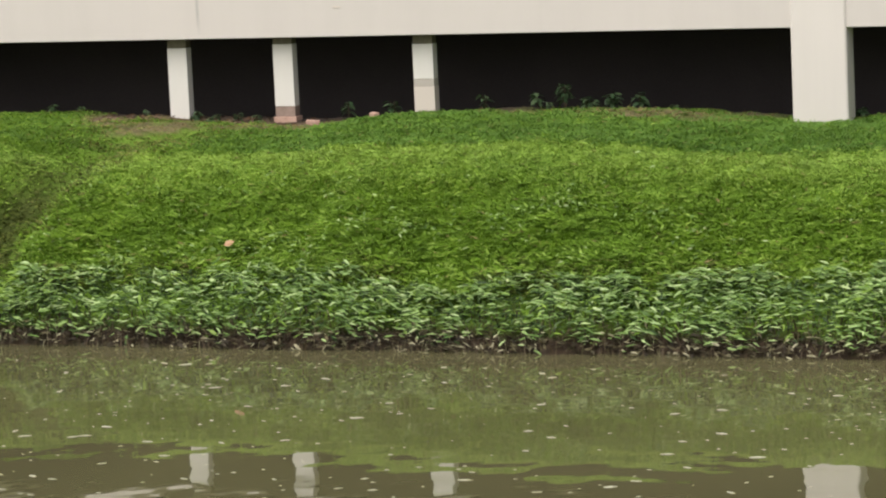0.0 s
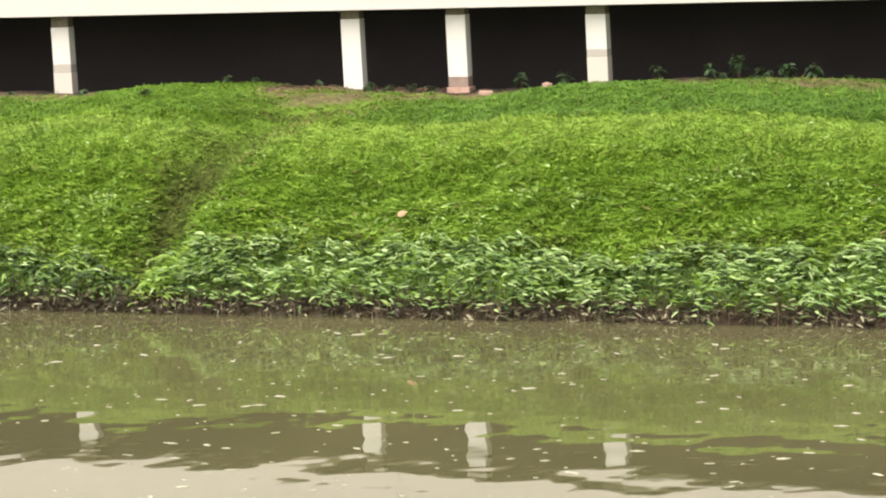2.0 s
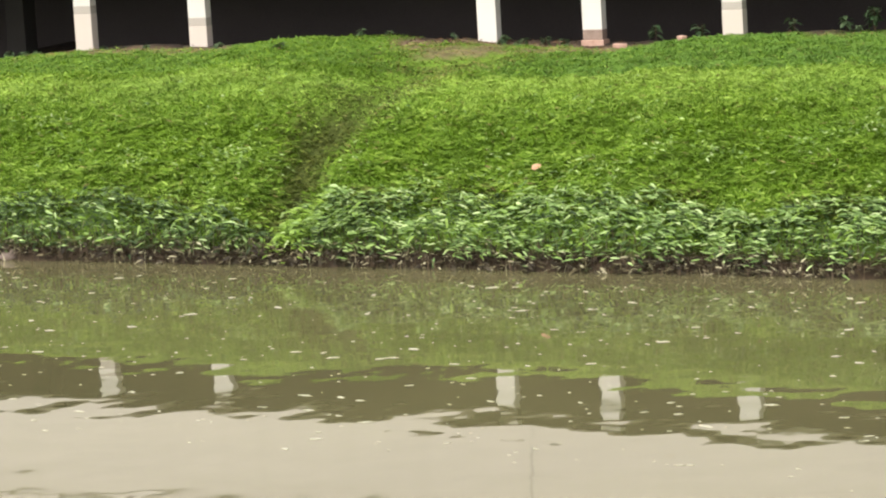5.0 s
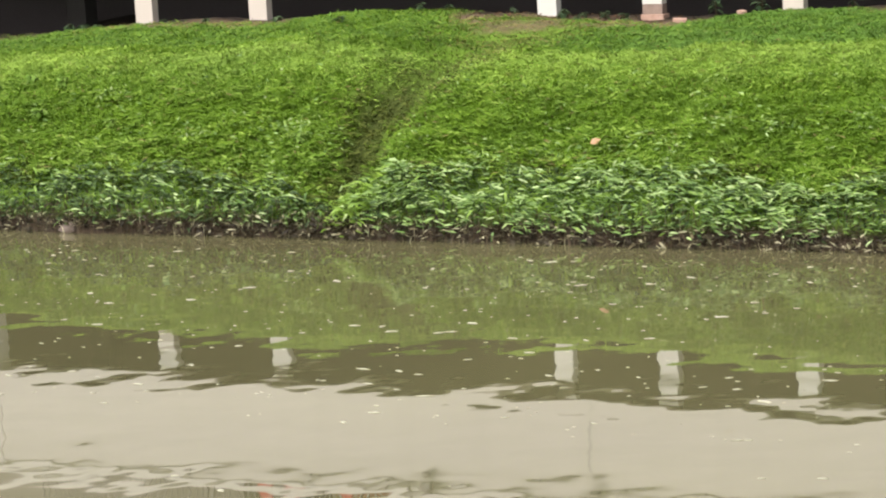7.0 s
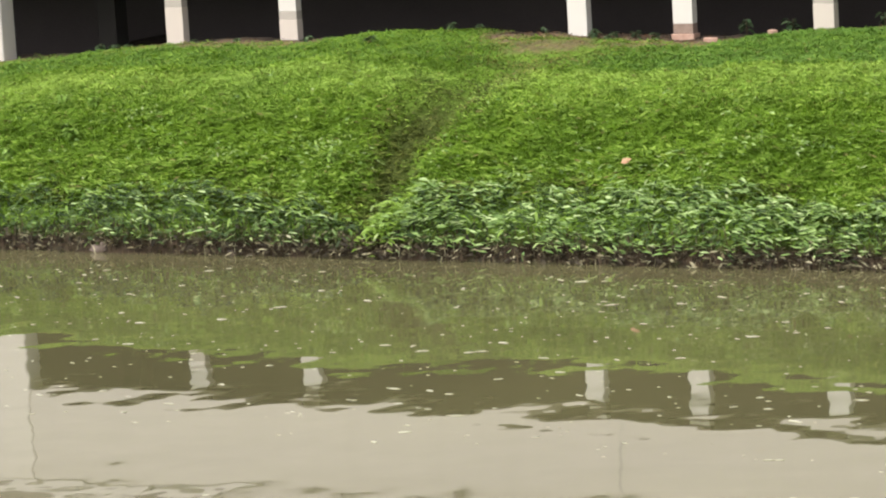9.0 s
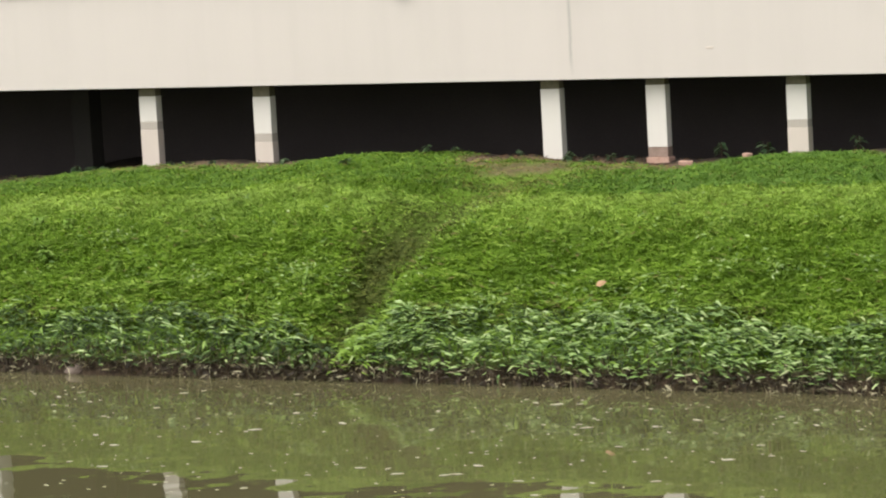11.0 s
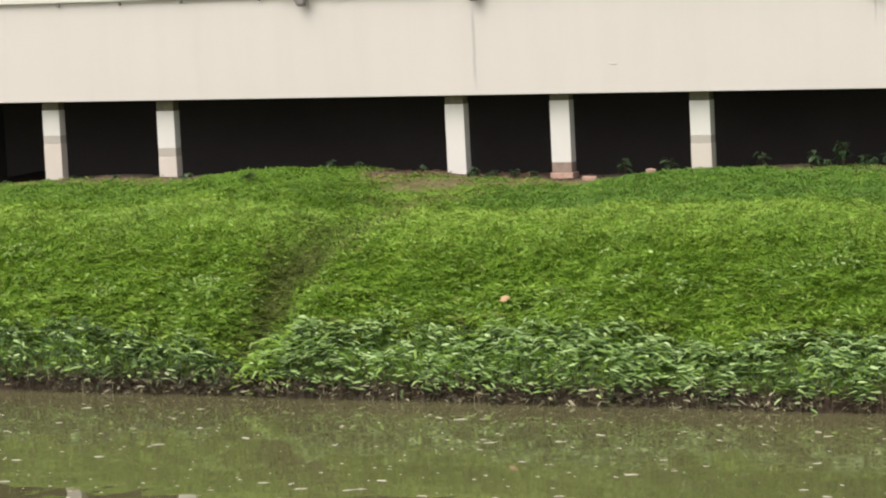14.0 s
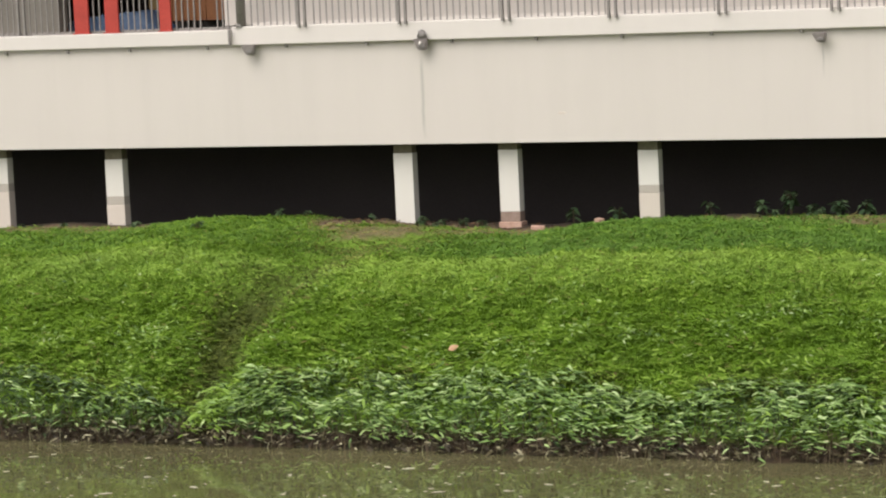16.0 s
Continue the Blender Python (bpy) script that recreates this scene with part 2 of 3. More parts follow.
# ---------------------------------------------------------------- mesh helpers
def finish(bm, name, mat, smooth=False):
    me = bpy.data.meshes.new(name)
    bmesh.ops.recalc_face_normals(bm, faces=bm.faces)
    bm.to_mesh(me)
    bm.free()
    me.materials.append(mat)
    if smooth:
        me.polygons.foreach_set("use_smooth", [True] * len(me.polygons))
    return me


def part(name, bm, mat, parent=None, label="", smooth=False):
    ob = new(name, finish(bm, name, mat, smooth) if isinstance(bm, bmesh.types.BMesh) else bm)
    if parent:
        ob.parent = parent
    return tagged(ob, label)


def box(x0, x1, y0, y1, z0, z1, bevel=0.0):
    bm = bmesh.new()
    bmesh.ops.create_cube(bm, size=1.0, matrix=Matrix.Translation(((x0 + x1) / 2, (y0 + y1) / 2, (z0 + z1) / 2)) @ Matrix.Diagonal((x1 - x0, y1 - y0, z1 - z0, 1)))
    if bevel:
        bmesh.ops.bevel(bm, geom=list(bm.edges), offset=bevel, segments=2, affect="EDGES", profile=0.5)
    return bm


def tube(points, radius, sides=8, taper=1.0):
    bm = bmesh.new()
    rings, pts = [], [Vector(p) for p in points]
    for i, p in enumerate(pts):
        d = (pts[min(i + 1, len(pts) - 1)] - pts[max(i - 1, 0)]).normalized()
        u = d.cross(Vector((0, 1, 0.3))).normalized()
        v = d.cross(u)
        r = radius * (1 + (taper - 1) * i / max(1, len(pts) - 1))
        rings.append([bm.verts.new(p + r * (math.cos(a) * u + math.sin(a) * v)) for a in (2 * math.pi * k / sides for k in range(sides))])
    for a, b in zip(rings, rings[1:]):
        for k in range(sides):
            bm.faces.new((a[k], a[(k + 1) % sides], b[(k + 1) % sides], b[k]))
    bm.faces.new(rings[0])
    bm.faces.new(rings[-1])
    return bm


def lump(size, rough=0.25, seed=0, levels=2):
    bm = bmesh.new()
    bmesh.ops.create_icosphere(bm, subdivisions=levels, radius=1.0)
    for v in bm.verts:
        k = 1 + rough * noise.noise(v.co * 1.7 + Vector((seed * 3.1, seed, 0)))
        v.co = Vector((v.co.x * size[0], v.co.y * size[1], v.co.z * size[2])) * k
    return bm


def fast_mesh(name, verts, faces_loop, counts, mats, index=None, smooth=True):
    """A mesh straight from arrays: vertex places, corner indices, corners of each face."""
    me = bpy.data.meshes.new(name)
    me.vertices.add(len(verts))
    me.vertices.foreach_set("co", np.asarray(verts, np.float32).ravel())
    me.loops.add(len(faces_loop))
    me.loops.foreach_set("vertex_index", np.asarray(faces_loop, np.int32))
    me.polygons.add(len(counts))
    me.polygons.foreach_set("loop_start", np.concatenate(([0], np.cumsum(counts)[:-1])).astype(np.int32))
    me.polygons.foreach_set("loop_total", np.asarray(counts, np.int32))
    for m in mats:
        me.materials.append(m)
    if index is not None:
        me.polygons.foreach_set("material_index", np.asarray(index, np.int32))
    if smooth:
        me.polygons.foreach_set("use_smooth", np.ones(len(counts), bool))
    me.update(calc_edges=True)
    return me


# ---------------------------------------------------------------- the lie of the land
rng = np.random.default_rng(7)
CREST_X = [-60, -27, -24.9, -24.1, -23.2, -22.1, -20.9, -20.4, -19.3, -18.6, -17.8, -17.1, -15.4, -14.4, -13.3, -12.0, -11.0, -10.5, -10.0, -9.5, -8.6, -6, 30]
CREST_Z = [1.70, 1.62, 1.59, 1.66, 1.73, 1.83, 1.80, 1.81, 1.91, 1.91, 1.83, 1.83, 1.77, 1.85, 1.89, 1.89, 1.85, 1.81, 1.76, 1.755, 1.77, 1.80, 1.80]
GULLY_Y = [30.2, 30.8, 31.2, 31.55, 31.85, 32.15, 32.5, 32.9, 33.6]
GULLY_X = [-17.58, -17.57, -17.63, -17.70, -17.71, -17.64, -17.57, -17.42, -17.3]


def wavy(x, y, f, seed):
    """Cheap smooth noise for arrays, about -1 to 1."""
    r = np.random.default_rng(seed)
    out = np.zeros(np.broadcast(x, y).shape)
    for k in range(7):
        a, ph, g = r.uniform(0, 2 * np.pi), r.uniform(0, 6.28), f * r.uniform(0.6, 1.8)
        out = out + np.sin((x * math.cos(a) + y * math.sin(a)) * g * 6.283 + ph)
    return out / 3.2


def gully(x, y):
    """1 in the middle of the trodden run down the bank, 0 beside it."""
    w = np.interp(y, [30.4, 31.5, 32.4, 33.2], [0.15, 0.29, 0.35, 0.5])
    d = (x + 0.07 * wavy(x, y, 1.1, 11) + 0.05 * wavy(x, y, 3.5, 12) - np.interp(y, GULLY_Y, GULLY_X)) / (1.2 * w)
    return np.exp(-d * d) * np.interp(y, [30.2, 30.6, 32.2, 33.0], [0.2, 1, 0.9, 0.0])


def flank(x, y):
    """The olive trodden strip beside the run and on over the crest."""
    w = np.interp(y, [30.8, 31.6, 32.8, 34.0], [0.10, 0.24, 0.45, 0.85])
    mid = np.interp(y, GULLY_Y, GULLY_X) + np.interp(y, [30.8, 31.6, 32.6, 34.0], [0.18, 0.32, 0.32, 0.40])
    d = (x - mid + 0.10 * wavy(x, y, 1.3, 13) + 0.06 * wavy(x, y, 3.1, 14)) / w
    return np.exp(-d * d) * np.interp(y, [30.9, 31.6, 32.6, 34.2, 34.7], [0.0, 0.5, 0.9, 1.0, 0.4])


def height(x, y):
    x, y = np.asarray(x, float), np.asarray(y, float)
    top = np.interp(x, CREST_X, CREST_Z)
    edge = 0.10 * wavy(x, 0 * x, 0.35, 3) + 0.05 * wavy(x, 0 * x, 1.3, 4)
    k = np.interp(y - edge * np.interp(y, [29, 30, 32, 33, 34], [0, 1, 0.4, 0.3, 0]), [29.0, 29.95, 30.06, 30.25, 30.9, 31.6, 32.2, 32.6, 32.9, 33.3, 34.0, 34.6], [-0.5, -0.10, 0.0, 0.11, 0.34, 0.555, 0.745, 0.855, 0.90, 0.925, 0.97, 1.0])
    far = np.where(k > 0, k * top, k * 1.6)
    flat = np.interp(y, [33.8, 34.8], [0, 1])
    level = np.interp(y, [35.2, 37], [0, 1])
    top = top * (1 - level) + 1.86 * level
    far = far * (1 - np.clip(flat, 0, 1)) + np.clip(flat, 0, 1) * (np.minimum(top, 1.93) - 0.055 * flat)
    detail = np.interp(y, [30.0, 30.4, 35, 36], [0, 1, 1, 0]) * np.interp(np.abs(x + 16), [14, 30], [1, 0])
    far = far + detail * (0.025 * wavy(x, y, 0.6, 5) + 0.018 * wavy(x, y, 2.2, 6)) - 0.21 * gully(x, y)
    notch = (x - np.interp(y, GULLY_Y, GULLY_X) - 0.12) / 0.36
    far = far - 0.11 * np.exp(-notch * notch) * np.interp(y, [31.9, 32.6, 33.5, 34.4], [0, 1, 1, 0])
    hollow = np.interp(y, [35.42, 36.3], [0, 0.75]) * np.interp(y, [45, 60], [1, 0])
    far = far - hollow * (1 - 0.75 * np.exp(-((x + 24.5) / 0.7) ** 2))
    near = np.interp(y, [0, 2.0, 6.0, 8.0, 12.0], [3.7, 3.7, -0.2, -0.8, -0.8])
    bed = np.interp(y, [12, 27, 29], [-0.8, -0.8, -0.8])
    return np.where(y < 12, near, np.where(y < 29.0, bed, far))


def soil_patch(x, y):
    """How bare the ground is: 1 bare, 0 full turf."""
    bare = np.clip((y - np.interp(x, [-23.6, -23.0, -20.6, -20.1, -18.5, -18.0, -15.4, -14.3], [34.75, 34.45, 34.45, 35.0, 35.0, 34.45, 34.35, 35.0]) + 0.25 * wavy(x, y, 0.5, 21)) / 0.5, 0, 1)
    for cx, cy, rx, ry in ((-17.2, 34.2, 0.8, 0.32), (-15.9, 34.3, 0.85, 0.25), (-21.7, 34.4, 1.3, 0.35), (-24.6, 34.6, 0.8, 0.35), (-11.4, 34.6, 1.2, 0.4), (-27.0, 34.3, 1.5, 0.35)):
        bare = np.maximum(bare, np.clip(1.5 - 1.3 * np.hypot((x - cx) / rx, (y - cy) / ry) + 0.35 * wavy(x, y, 2.0, 22) + 0.25 * wavy(x, y, 5.0, 23), 0, 0.68))
    return bare


def ground_sheet():
    xs = np.concatenate(([-2500, -800, -250, -90, -50], np.arange(-34, -2, 0.07), [4, 15, 40, 120, 400, 2500]))
    ys = np.concatenate(([-2500, -500, -100, -20, 0, 2, 4, 6, 8, 12, 20, 27, 28.9, 29.0], np.arange(29.3, 37.0, 0.07), [38, 40, 45, 60, 150, 600, 2500]))
    X, Y = np.meshgrid(xs, ys)
    Z = height(X, Y)
    v = np.stack([X, Y, Z], -1).reshape(-1, 3)
    i = np.arange(len(ys) * len(xs)).reshape(len(ys), len(xs))
    q = np.stack([i[:-1, :-1], i[:-1, 1:], i[1:, 1:], i[1:, :-1]], -1).reshape(-1)
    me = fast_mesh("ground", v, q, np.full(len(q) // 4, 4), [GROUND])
    # The third field masks the painted shade behind the wall line.
    for name, field in (("worn", gully(X, Y)), ("bare", np.clip(1.25 * soil_patch(X, Y), 0, 1) * (Y > 30)), ("under_shade", np.clip((Y - 35.0 + 0.15 * wavy(X, Y, 0.7, 24)) / 0.3, 0, 1) * (Y < 45))):
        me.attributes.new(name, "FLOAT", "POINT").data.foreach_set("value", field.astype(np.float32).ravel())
    return tagged(new("ground", me), "grassy river bank with bare soil under the building", "ground", kind="structure")


ground_sheet()
wm = fast_mesh("water", [(-2500, 4, 0), (2500, 4, 0), (2500, 30.6, 0), (-2500, 30.6, 0)], [0, 1, 2, 3], [4], [WATER])
tagged(new("water", wm), "murky olive-brown river with faint ripples", "water", kind="structure")

# ---------------------------------------------------------------- the building over the bank
Y0 = WALL_Y
COLS = [(-25.85, -25.22), (-9.88, -9.265)]


def setting(name, bm, mat, label, category):
    return tagged(part(name, bm, mat), label, category, kind="structure")


wall = tagged(new("wall_fascia"), "cream painted concrete fascia beam with a stained joint", "wall", kind="structure")
JOINTS = [-60, -25.5, -9.55, 30]
for n_, (a, b) in enumerate(zip(JOINTS, JOINTS[1:])):
    part("panel", box(a + 0.004, b - 0.004, Y0, Y0 + 0.25, BEAM_Z + (0.006 if n_ % 2 else 0.0), LEDGE_Z + 0.01, 0.006), CREAM, wall)
for a, b in COLS:
    base = float(height((a + b) / 2, Y0)) - 0.3
    setting("column", box(a, b, Y0 - 0.022, Y0 + 0.28, base, LEDGE_Z + 0.005, 0.025), COLUMN, "broad cream painted concrete column standing in the grass", "column")
setting("ledge_main", box(-19.275, 30, Y0 - 0.07, Y0 + 0.6, LEDGE_Z, 4.12, 0.012), LEDGE, "white painted kerb ledge along the top of the wall", "ledge")
setting("ledge_terrace", box(-60, -19.29, Y0 - 0.06, Y0 + 0.6, LEDGE_Z + 0.01, 4.085, 0.012), LEDGE, "white painted kerb ledge along the open terrace", "ledge")
setting("floor_slab", box(-60, 30, Y0 + 0.27, Y0 + 14, 3.2, 4.07), DARK, "concrete floor slab over the dark undercroft", "slab")
# Set well forward; its dark colour stands in for the undercroft's depth.
setting("wall_undercroft", box(-60, 30, Y0 + 2.6, Y0 + 2.9, 0.6, 3.2), DEEPSHADE, "near-black back wall, its colour standing in for the undercroft's deep shade", "wall")
# Unseen end walls, added to keep side light out of the building.
for x in (-60, 30):
    setting("wall_end", box(x - 0.3, x, Y0, Y0 + 14, 1.0, 7.2), DARK, "unseen plain end wall, added to shut light out of the undercroft", "wall")
setting("wall_upper", box(-19.56, 30, Y0 + 0.30, Y0 + 0.55, 4.124, 7.0), BACKWALL, "pale pinkish cream wall behind the railing", "wall")
setting("wall_partition", box(-60, -21.94, Y0 + 0.45, Y0 + 0.65, 4.089, 7.0), GREYWALL, "grey-beige plastered wall behind the terrace railing", "wall")
setting("wall_terrace", box(-34.0, -18.0, Y0 + 5.0, Y0 + 5.2, 4.074, 7.0), DEEPSHADE, "near-black back wall, the terrace's inner shade put into its colour", "wall")
# Unseen slab, added so that the terrace interior stays dark.
setting("roof", box(-60, 30, Y0 - 0.05, Y0 + 14, 7.004, 7.3), DARK, "unseen plain roof slab, added to keep the terrace interior dark", "roof")

PIER_TOP = BEAM_Z + 0.02


def support(x, band, bandz, foot, head, tone=BAND):
    """A slim pillar under the beam: a bare head, a painted shaft, a mortar band, a repaired foot."""
    y, w, d = Y0 + 0.20, 0.245, 0.135
    g = float(height(x + w / 2, y)) - 0.25
    ob = tagged(new("pillar"), "slim whitewashed concrete pillar with a patched lower part", "pillar", "pillars under the beam")
    ob.location = (x, y, g)

    def piece(name, z0, z1, grow, mat, label="", dx=0.0):
        part(name, box(-grow + dx, w + grow + dx, -grow, d + grow, z0 - g, z1 - g, 0.006), mat, ob, label)
    piece("shaft", bandz if band else g, BEAM_Z - head, 0.0, PILLAR)
    piece("head", BEAM_Z - head, PIER_TOP, -0.004, HEAD, "bare stained concrete head")
    if band:
        piece("mortar_band", bandz - band, bandz, 0.0, tone, "rough mortar band")
        if not foot:
            piece("foot", g, bandz - band, 0.002, REPAIR, "pinkish patched foot")
    if foot:
        piece("footing", g, foot, 0.02, BRICK, "pink brick footing")
    return ob


support(-22.897, 0.097, 2.275, 0.0, 0.11)
support(-21.263, 0.10, 2.11, 0.0, 0.14)
support(-17.375, 0.0, 2.0, 0.0, 0.11)
support(-16.041, 0.117, 1.905, 1.788, 0.085, BROWNBAND)
support(-14.323, 0.085, 2.196, 0.0, 0.11)
inner = tagged(new("pillar"), "bare concrete pillar deep in the dark undercroft", "pillar", "pillars under the beam")
inner.location = (-24.79, Y0 + 1.5, 1.3)
part("shaft", box(0, 0.28, 0, 0.28, 0, 1.9, 0.01), INSHADE, inner)


# ---------------------------------------------------------------- railings, pipes and lamps on the wall
DARKBAR_MESH = finish(box(-0.0075, 0.0075, -0.007, 0.007, 0, 1.053, 0.002), "bar", STEEL)
BAR_MESH = finish(box(-0.0085, 0.0085, -0.007, 0.007, 0, 1.053, 0.002), "bar", BARS)
POST_MESH = finish(box(-0.013, 0.013, -0.02, 0.02, 0, 1.15, 0.003), "post", STEEL)


def railing(x0, x1, z, label, posts=True, rail=LEDGE):
    """One bay of railing between two pairs of flat posts."""
    ob = tagged(new("railing"), label, "railing", "railing bays along the ledge")
    ob.location = (x0, Y0 + 0.05, z)
    length = x1 - x0
    part("bottom_rail", box(0.0, length, -0.012, 0.012, 0.004, 0.035, 0.003), rail, ob)
    part("top_rail", box(0.0, length, -0.16 if rail is LEDGE else -0.03, 0.02, 1.055, 1.085, 0.006), BARS, ob)
    for dx in (0.0, 0.083) if posts else ():
        part("post", POST_MESH, STEEL, ob, "dark grey flat steel post").location = (dx + 0.02, -0.142 if rail is LEDGE else -0.052, -0.03 if rail is LEDGE else 0.002)
    count = int(round((length - 0.15) / 0.084))
    for k in range(count):
        part("bar", BAR_MESH if rail is LEDGE else DARKBAR_MESH, BARS, ob).location = (0.135 + (k + 0.3) * (length - 0.15) / count, -0.0195, 0.002)
    return ob


for k in range(9):
    x = -18.39 + 1.297 * k
    railing(x, x + 1.297, 4.12, "pale grey steel railing on the white ledge before a cream wall")
for k in range(4):
    x = -22.26 + (k - 2) * 1.297
    railing(x, x + 1.297, 4.085, "grey steel railing of the open terrace", k == 2, STEEL)
railing(-19.666, -19.30, 4.085, "last short bay of grey terrace railing", False, STEEL)
railing(-19.30, -18.39, 4.12, "short bay of pale grey steel railing beside a drainpipe", False)

pipe = tagged(new("drainpipe"), "grey drainpipe with a joint on the white ledge", "drainpipe")
pipe.location = (-19.16, Y0 - 0.035, 4.125)
down = part("pipe", tube([(0, 0, 0), (0, 0, 1.2), (0, 0, 2.8)], 0.055, 12), STEEL, pipe, smooth=True)
part("flange", tube([(-0.02, 0, -0.003), (-0.02, 0, 0.03)], 0.066, 12), STEEL, down)
spout = tagged(new("drain_outlet"), "short grey outlet pipe fixed to the face of the ledge", "pipe")
spout.location = (-19.283, Y0 - 0.11, 3.90)
part("outlet", tube([(0, 0, 0.01), (0, -0.008, 0.1), (0, 0, 0.19)], 0.018, 8), STEEL, spout)

clip_line = tagged(new("clip_line"), "small grey clips under the ledge on an added thin tube", "cable")
# The tube is added; the line under the ledge is only its shadow.
run_tube = part("tube", tube([(-40, Y0 - 0.02, 3.885), (-9.9, Y0 - 0.02, 3.885), (10, Y0 - 0.02, 3.885)], 0.004, 6), LEDGE, clip_line)
clip = finish(box(-0.015, 0.015, -0.015, 0.022, -0.018, 0.02, 0.005), "clip", STEEL)
for x in (-24.6, -23.5, -22.42, -21.55, -20.69, -19.63, -18.58, -17.53, -16.45, -15.40, -14.36, -13.30, -12.26, -11.2, -10.15):
    part("clip", clip, STEEL, run_tube).location = (x, Y0 - 0.035, 3.878)


def wedge(w, d, h0, h1, lean):
    """A lamp housing: a box whose underside is narrower and set forward."""
    bm = box(-w / 2, w / 2, -d, 0, -h1, h0)
    for v in bm.verts:
        if v.co.z < 0:
            v.co.x = v.co.x * 0.55 + lean
            v.co.y *= 0.7
    bmesh.ops.bevel(bm, geom=list(bm.edges), offset=0.012, segments=2, affect="EDGES")
    return bm


def floodlight(x, z, w, drop, lean, dome, label):
    ob = tagged(new("floodlight"), label, "lamp", "floodlights under the ledge")
    ob.location = (x, Y0 - 0.075, z)
    body = part("housing", wedge(w, 0.07, 0.02, drop, lean), LAMPBODY, ob)
    part("glass", box(-w * 0.2 + lean, w * 0.2 + lean, -0.068, -0.045, -drop * 0.75, -drop * 0.35, 0.006), LAMPGLASS, body, "clouded glass front")
    part("bracket", box(-0.02, 0.02, -0.03, 0.09, -0.03, 0.02, 0.004), STEEL, ob)
    if dome:
        bm = bmesh.new()
        bmesh.ops.create_cone(bm, cap_ends=True, segments=20, radius1=0.072, radius2=0.028, depth=0.10, matrix=Matrix.Translation((0.012, -0.03, 0.072)) @ Matrix.Diagonal((1, 0.45, 1, 1)))
        bmesh.ops.bevel(bm, geom=list(bm.edges), offset=0.012, segments=2, affect="EDGES")
        part("junction_box", bm, STEEL, ob, "grey domed junction box", True)
        bulb = lump((0.02, 0.012, 0.022), 0.0, 1, 2)
        bmesh.ops.translate(bulb, vec=(0.005, -0.07, -0.03), verts=bulb.verts)
        part("lens", bulb, LEDGE, body, "small white lens", True)
    return ob


floodlight(-19.04, 3.885, 0.19, 0.10, 0.02, False, "weathered grey floodlight hanging under the white ledge")
floodlight(-16.80, 3.90, 0.19, 0.11, 0.01, True, "weathered grey floodlight with a round junction box above")
floodlight(-12.03, 3.84, 0.165, 0.085, 0.02, False, "small weathered grey floodlight on the cream wall")
patch = tagged(new("bracket_stub"), "small grey stub of a cut bracket on the cream wall", "bracket")
part("stub", box(-15.18, -15.09, Y0 - 0.006, Y0 + 0.002, 3.025, 3.05, 0.002), REPAIR, patch)

# ---------------------------------------------------------------- the open terrace
for x, w in ((-21.345, 0.197), (-20.925, 0.187), (-20.19, 0.154)):
    ob = tagged(new("post"), "upright glossy red painted flat post before the terrace railing", "post", "red posts of the terrace")
    ob.location = (x, Y0 - 0.005, 4.087)
    part("shaft", box(-w / 2, w / 2, -0.015, 0.015, 0.0, 2.9, 0.006), RED, ob)
    part("base_plate", box(-w * 0.6, w * 0.6, -0.035, 0.018, 0.0, 0.012, 0.003), RED, ob)
heap = bmesh.new()
bmesh.ops.create_grid(heap, x_segments=40, y_segments=16, size=0.5)
for v in heap.verts:
    u, w = v.co.x + 0.5, v.co.y + 0.5
    rise = (0.15 + 0.10 * u) * min(1, 6 * u, 6 * (1 - u)) * min(1, 5 * w, 5 * (1 - w))
    v.co = Vector((-22.35 + 1.45 * u, Y0 + 0.95 + 0.7 * w, 4.075 + rise + 0.03 * noise.noise(v.co * 9)))
tagged(part("tarpaulin", heap, BLUE, None, "", True), "faded blue tarpaulin drawn over low goods on the terrace", "tarpaulin")
screen = tagged(new("wooden_screen"), "orange-brown wooden screen standing on the terrace", "screen")
screen.location = (-21.12, Y0 + 1.5, 4.07)
for k in range(10):
    part("board", box(0.16 * k, 0.16 * k + 0.155, 0, 0.03, 0.09, 2.4, 0.004), WOOD, screen)
part("rail", box(0, 1.42, 0.03, 0.07, 0.5, 0.6, 0.004), WOOD, screen)
for dx in (0.02, 1.36):
    part("leg", box(dx, dx + 0.05, 0.0, 0.06, 0, 0.14, 0.004), WOOD, screen)
board = tagged(new("board"), "ochre board leaning upright behind the red post", "board")
part("panel", box(-21.42, -21.25, Y0 + 1.72, Y0 + 1.76, 4.075, 5.6, 0.005), OCHRE, board)

# ---------------------------------------------------------------- loose things on the ground
for x, y, a, size in ((-15.52, 35.00, 20, (0.16, 0.09, 0.06)), (-14.84, 35.2, -35, (0.11, 0.08, 0.1)), (-22.62, 34.83, 5, (0.24, 0.12, 0.05))):
    ob = tagged(new("brick"), "broken pink brick lying on the bare soil", "brick", "broken bricks")
    ob.matrix_basis = pose(x, y, float(height(x, y)) - 0.01, 4, 3, a)
    part("block", box(-size[0] / 2, size[0] / 2, -size[1] / 2, size[1] / 2, 0, size[2], 0.012), BRICK, ob)
for x, y, r in ((-20.62, 30.06, 0.09), (-22.3, 30.04, 0.06)):
    ob = tagged(part("stone", lump((r * 1.5, r, r * 0.8), 0.35, int(-x)), STONE, None, "", True), "rounded grey-brown stone at the edge of the water", "stone", "stones at the water's edge")
    ob.location = (x, y, 0.03)


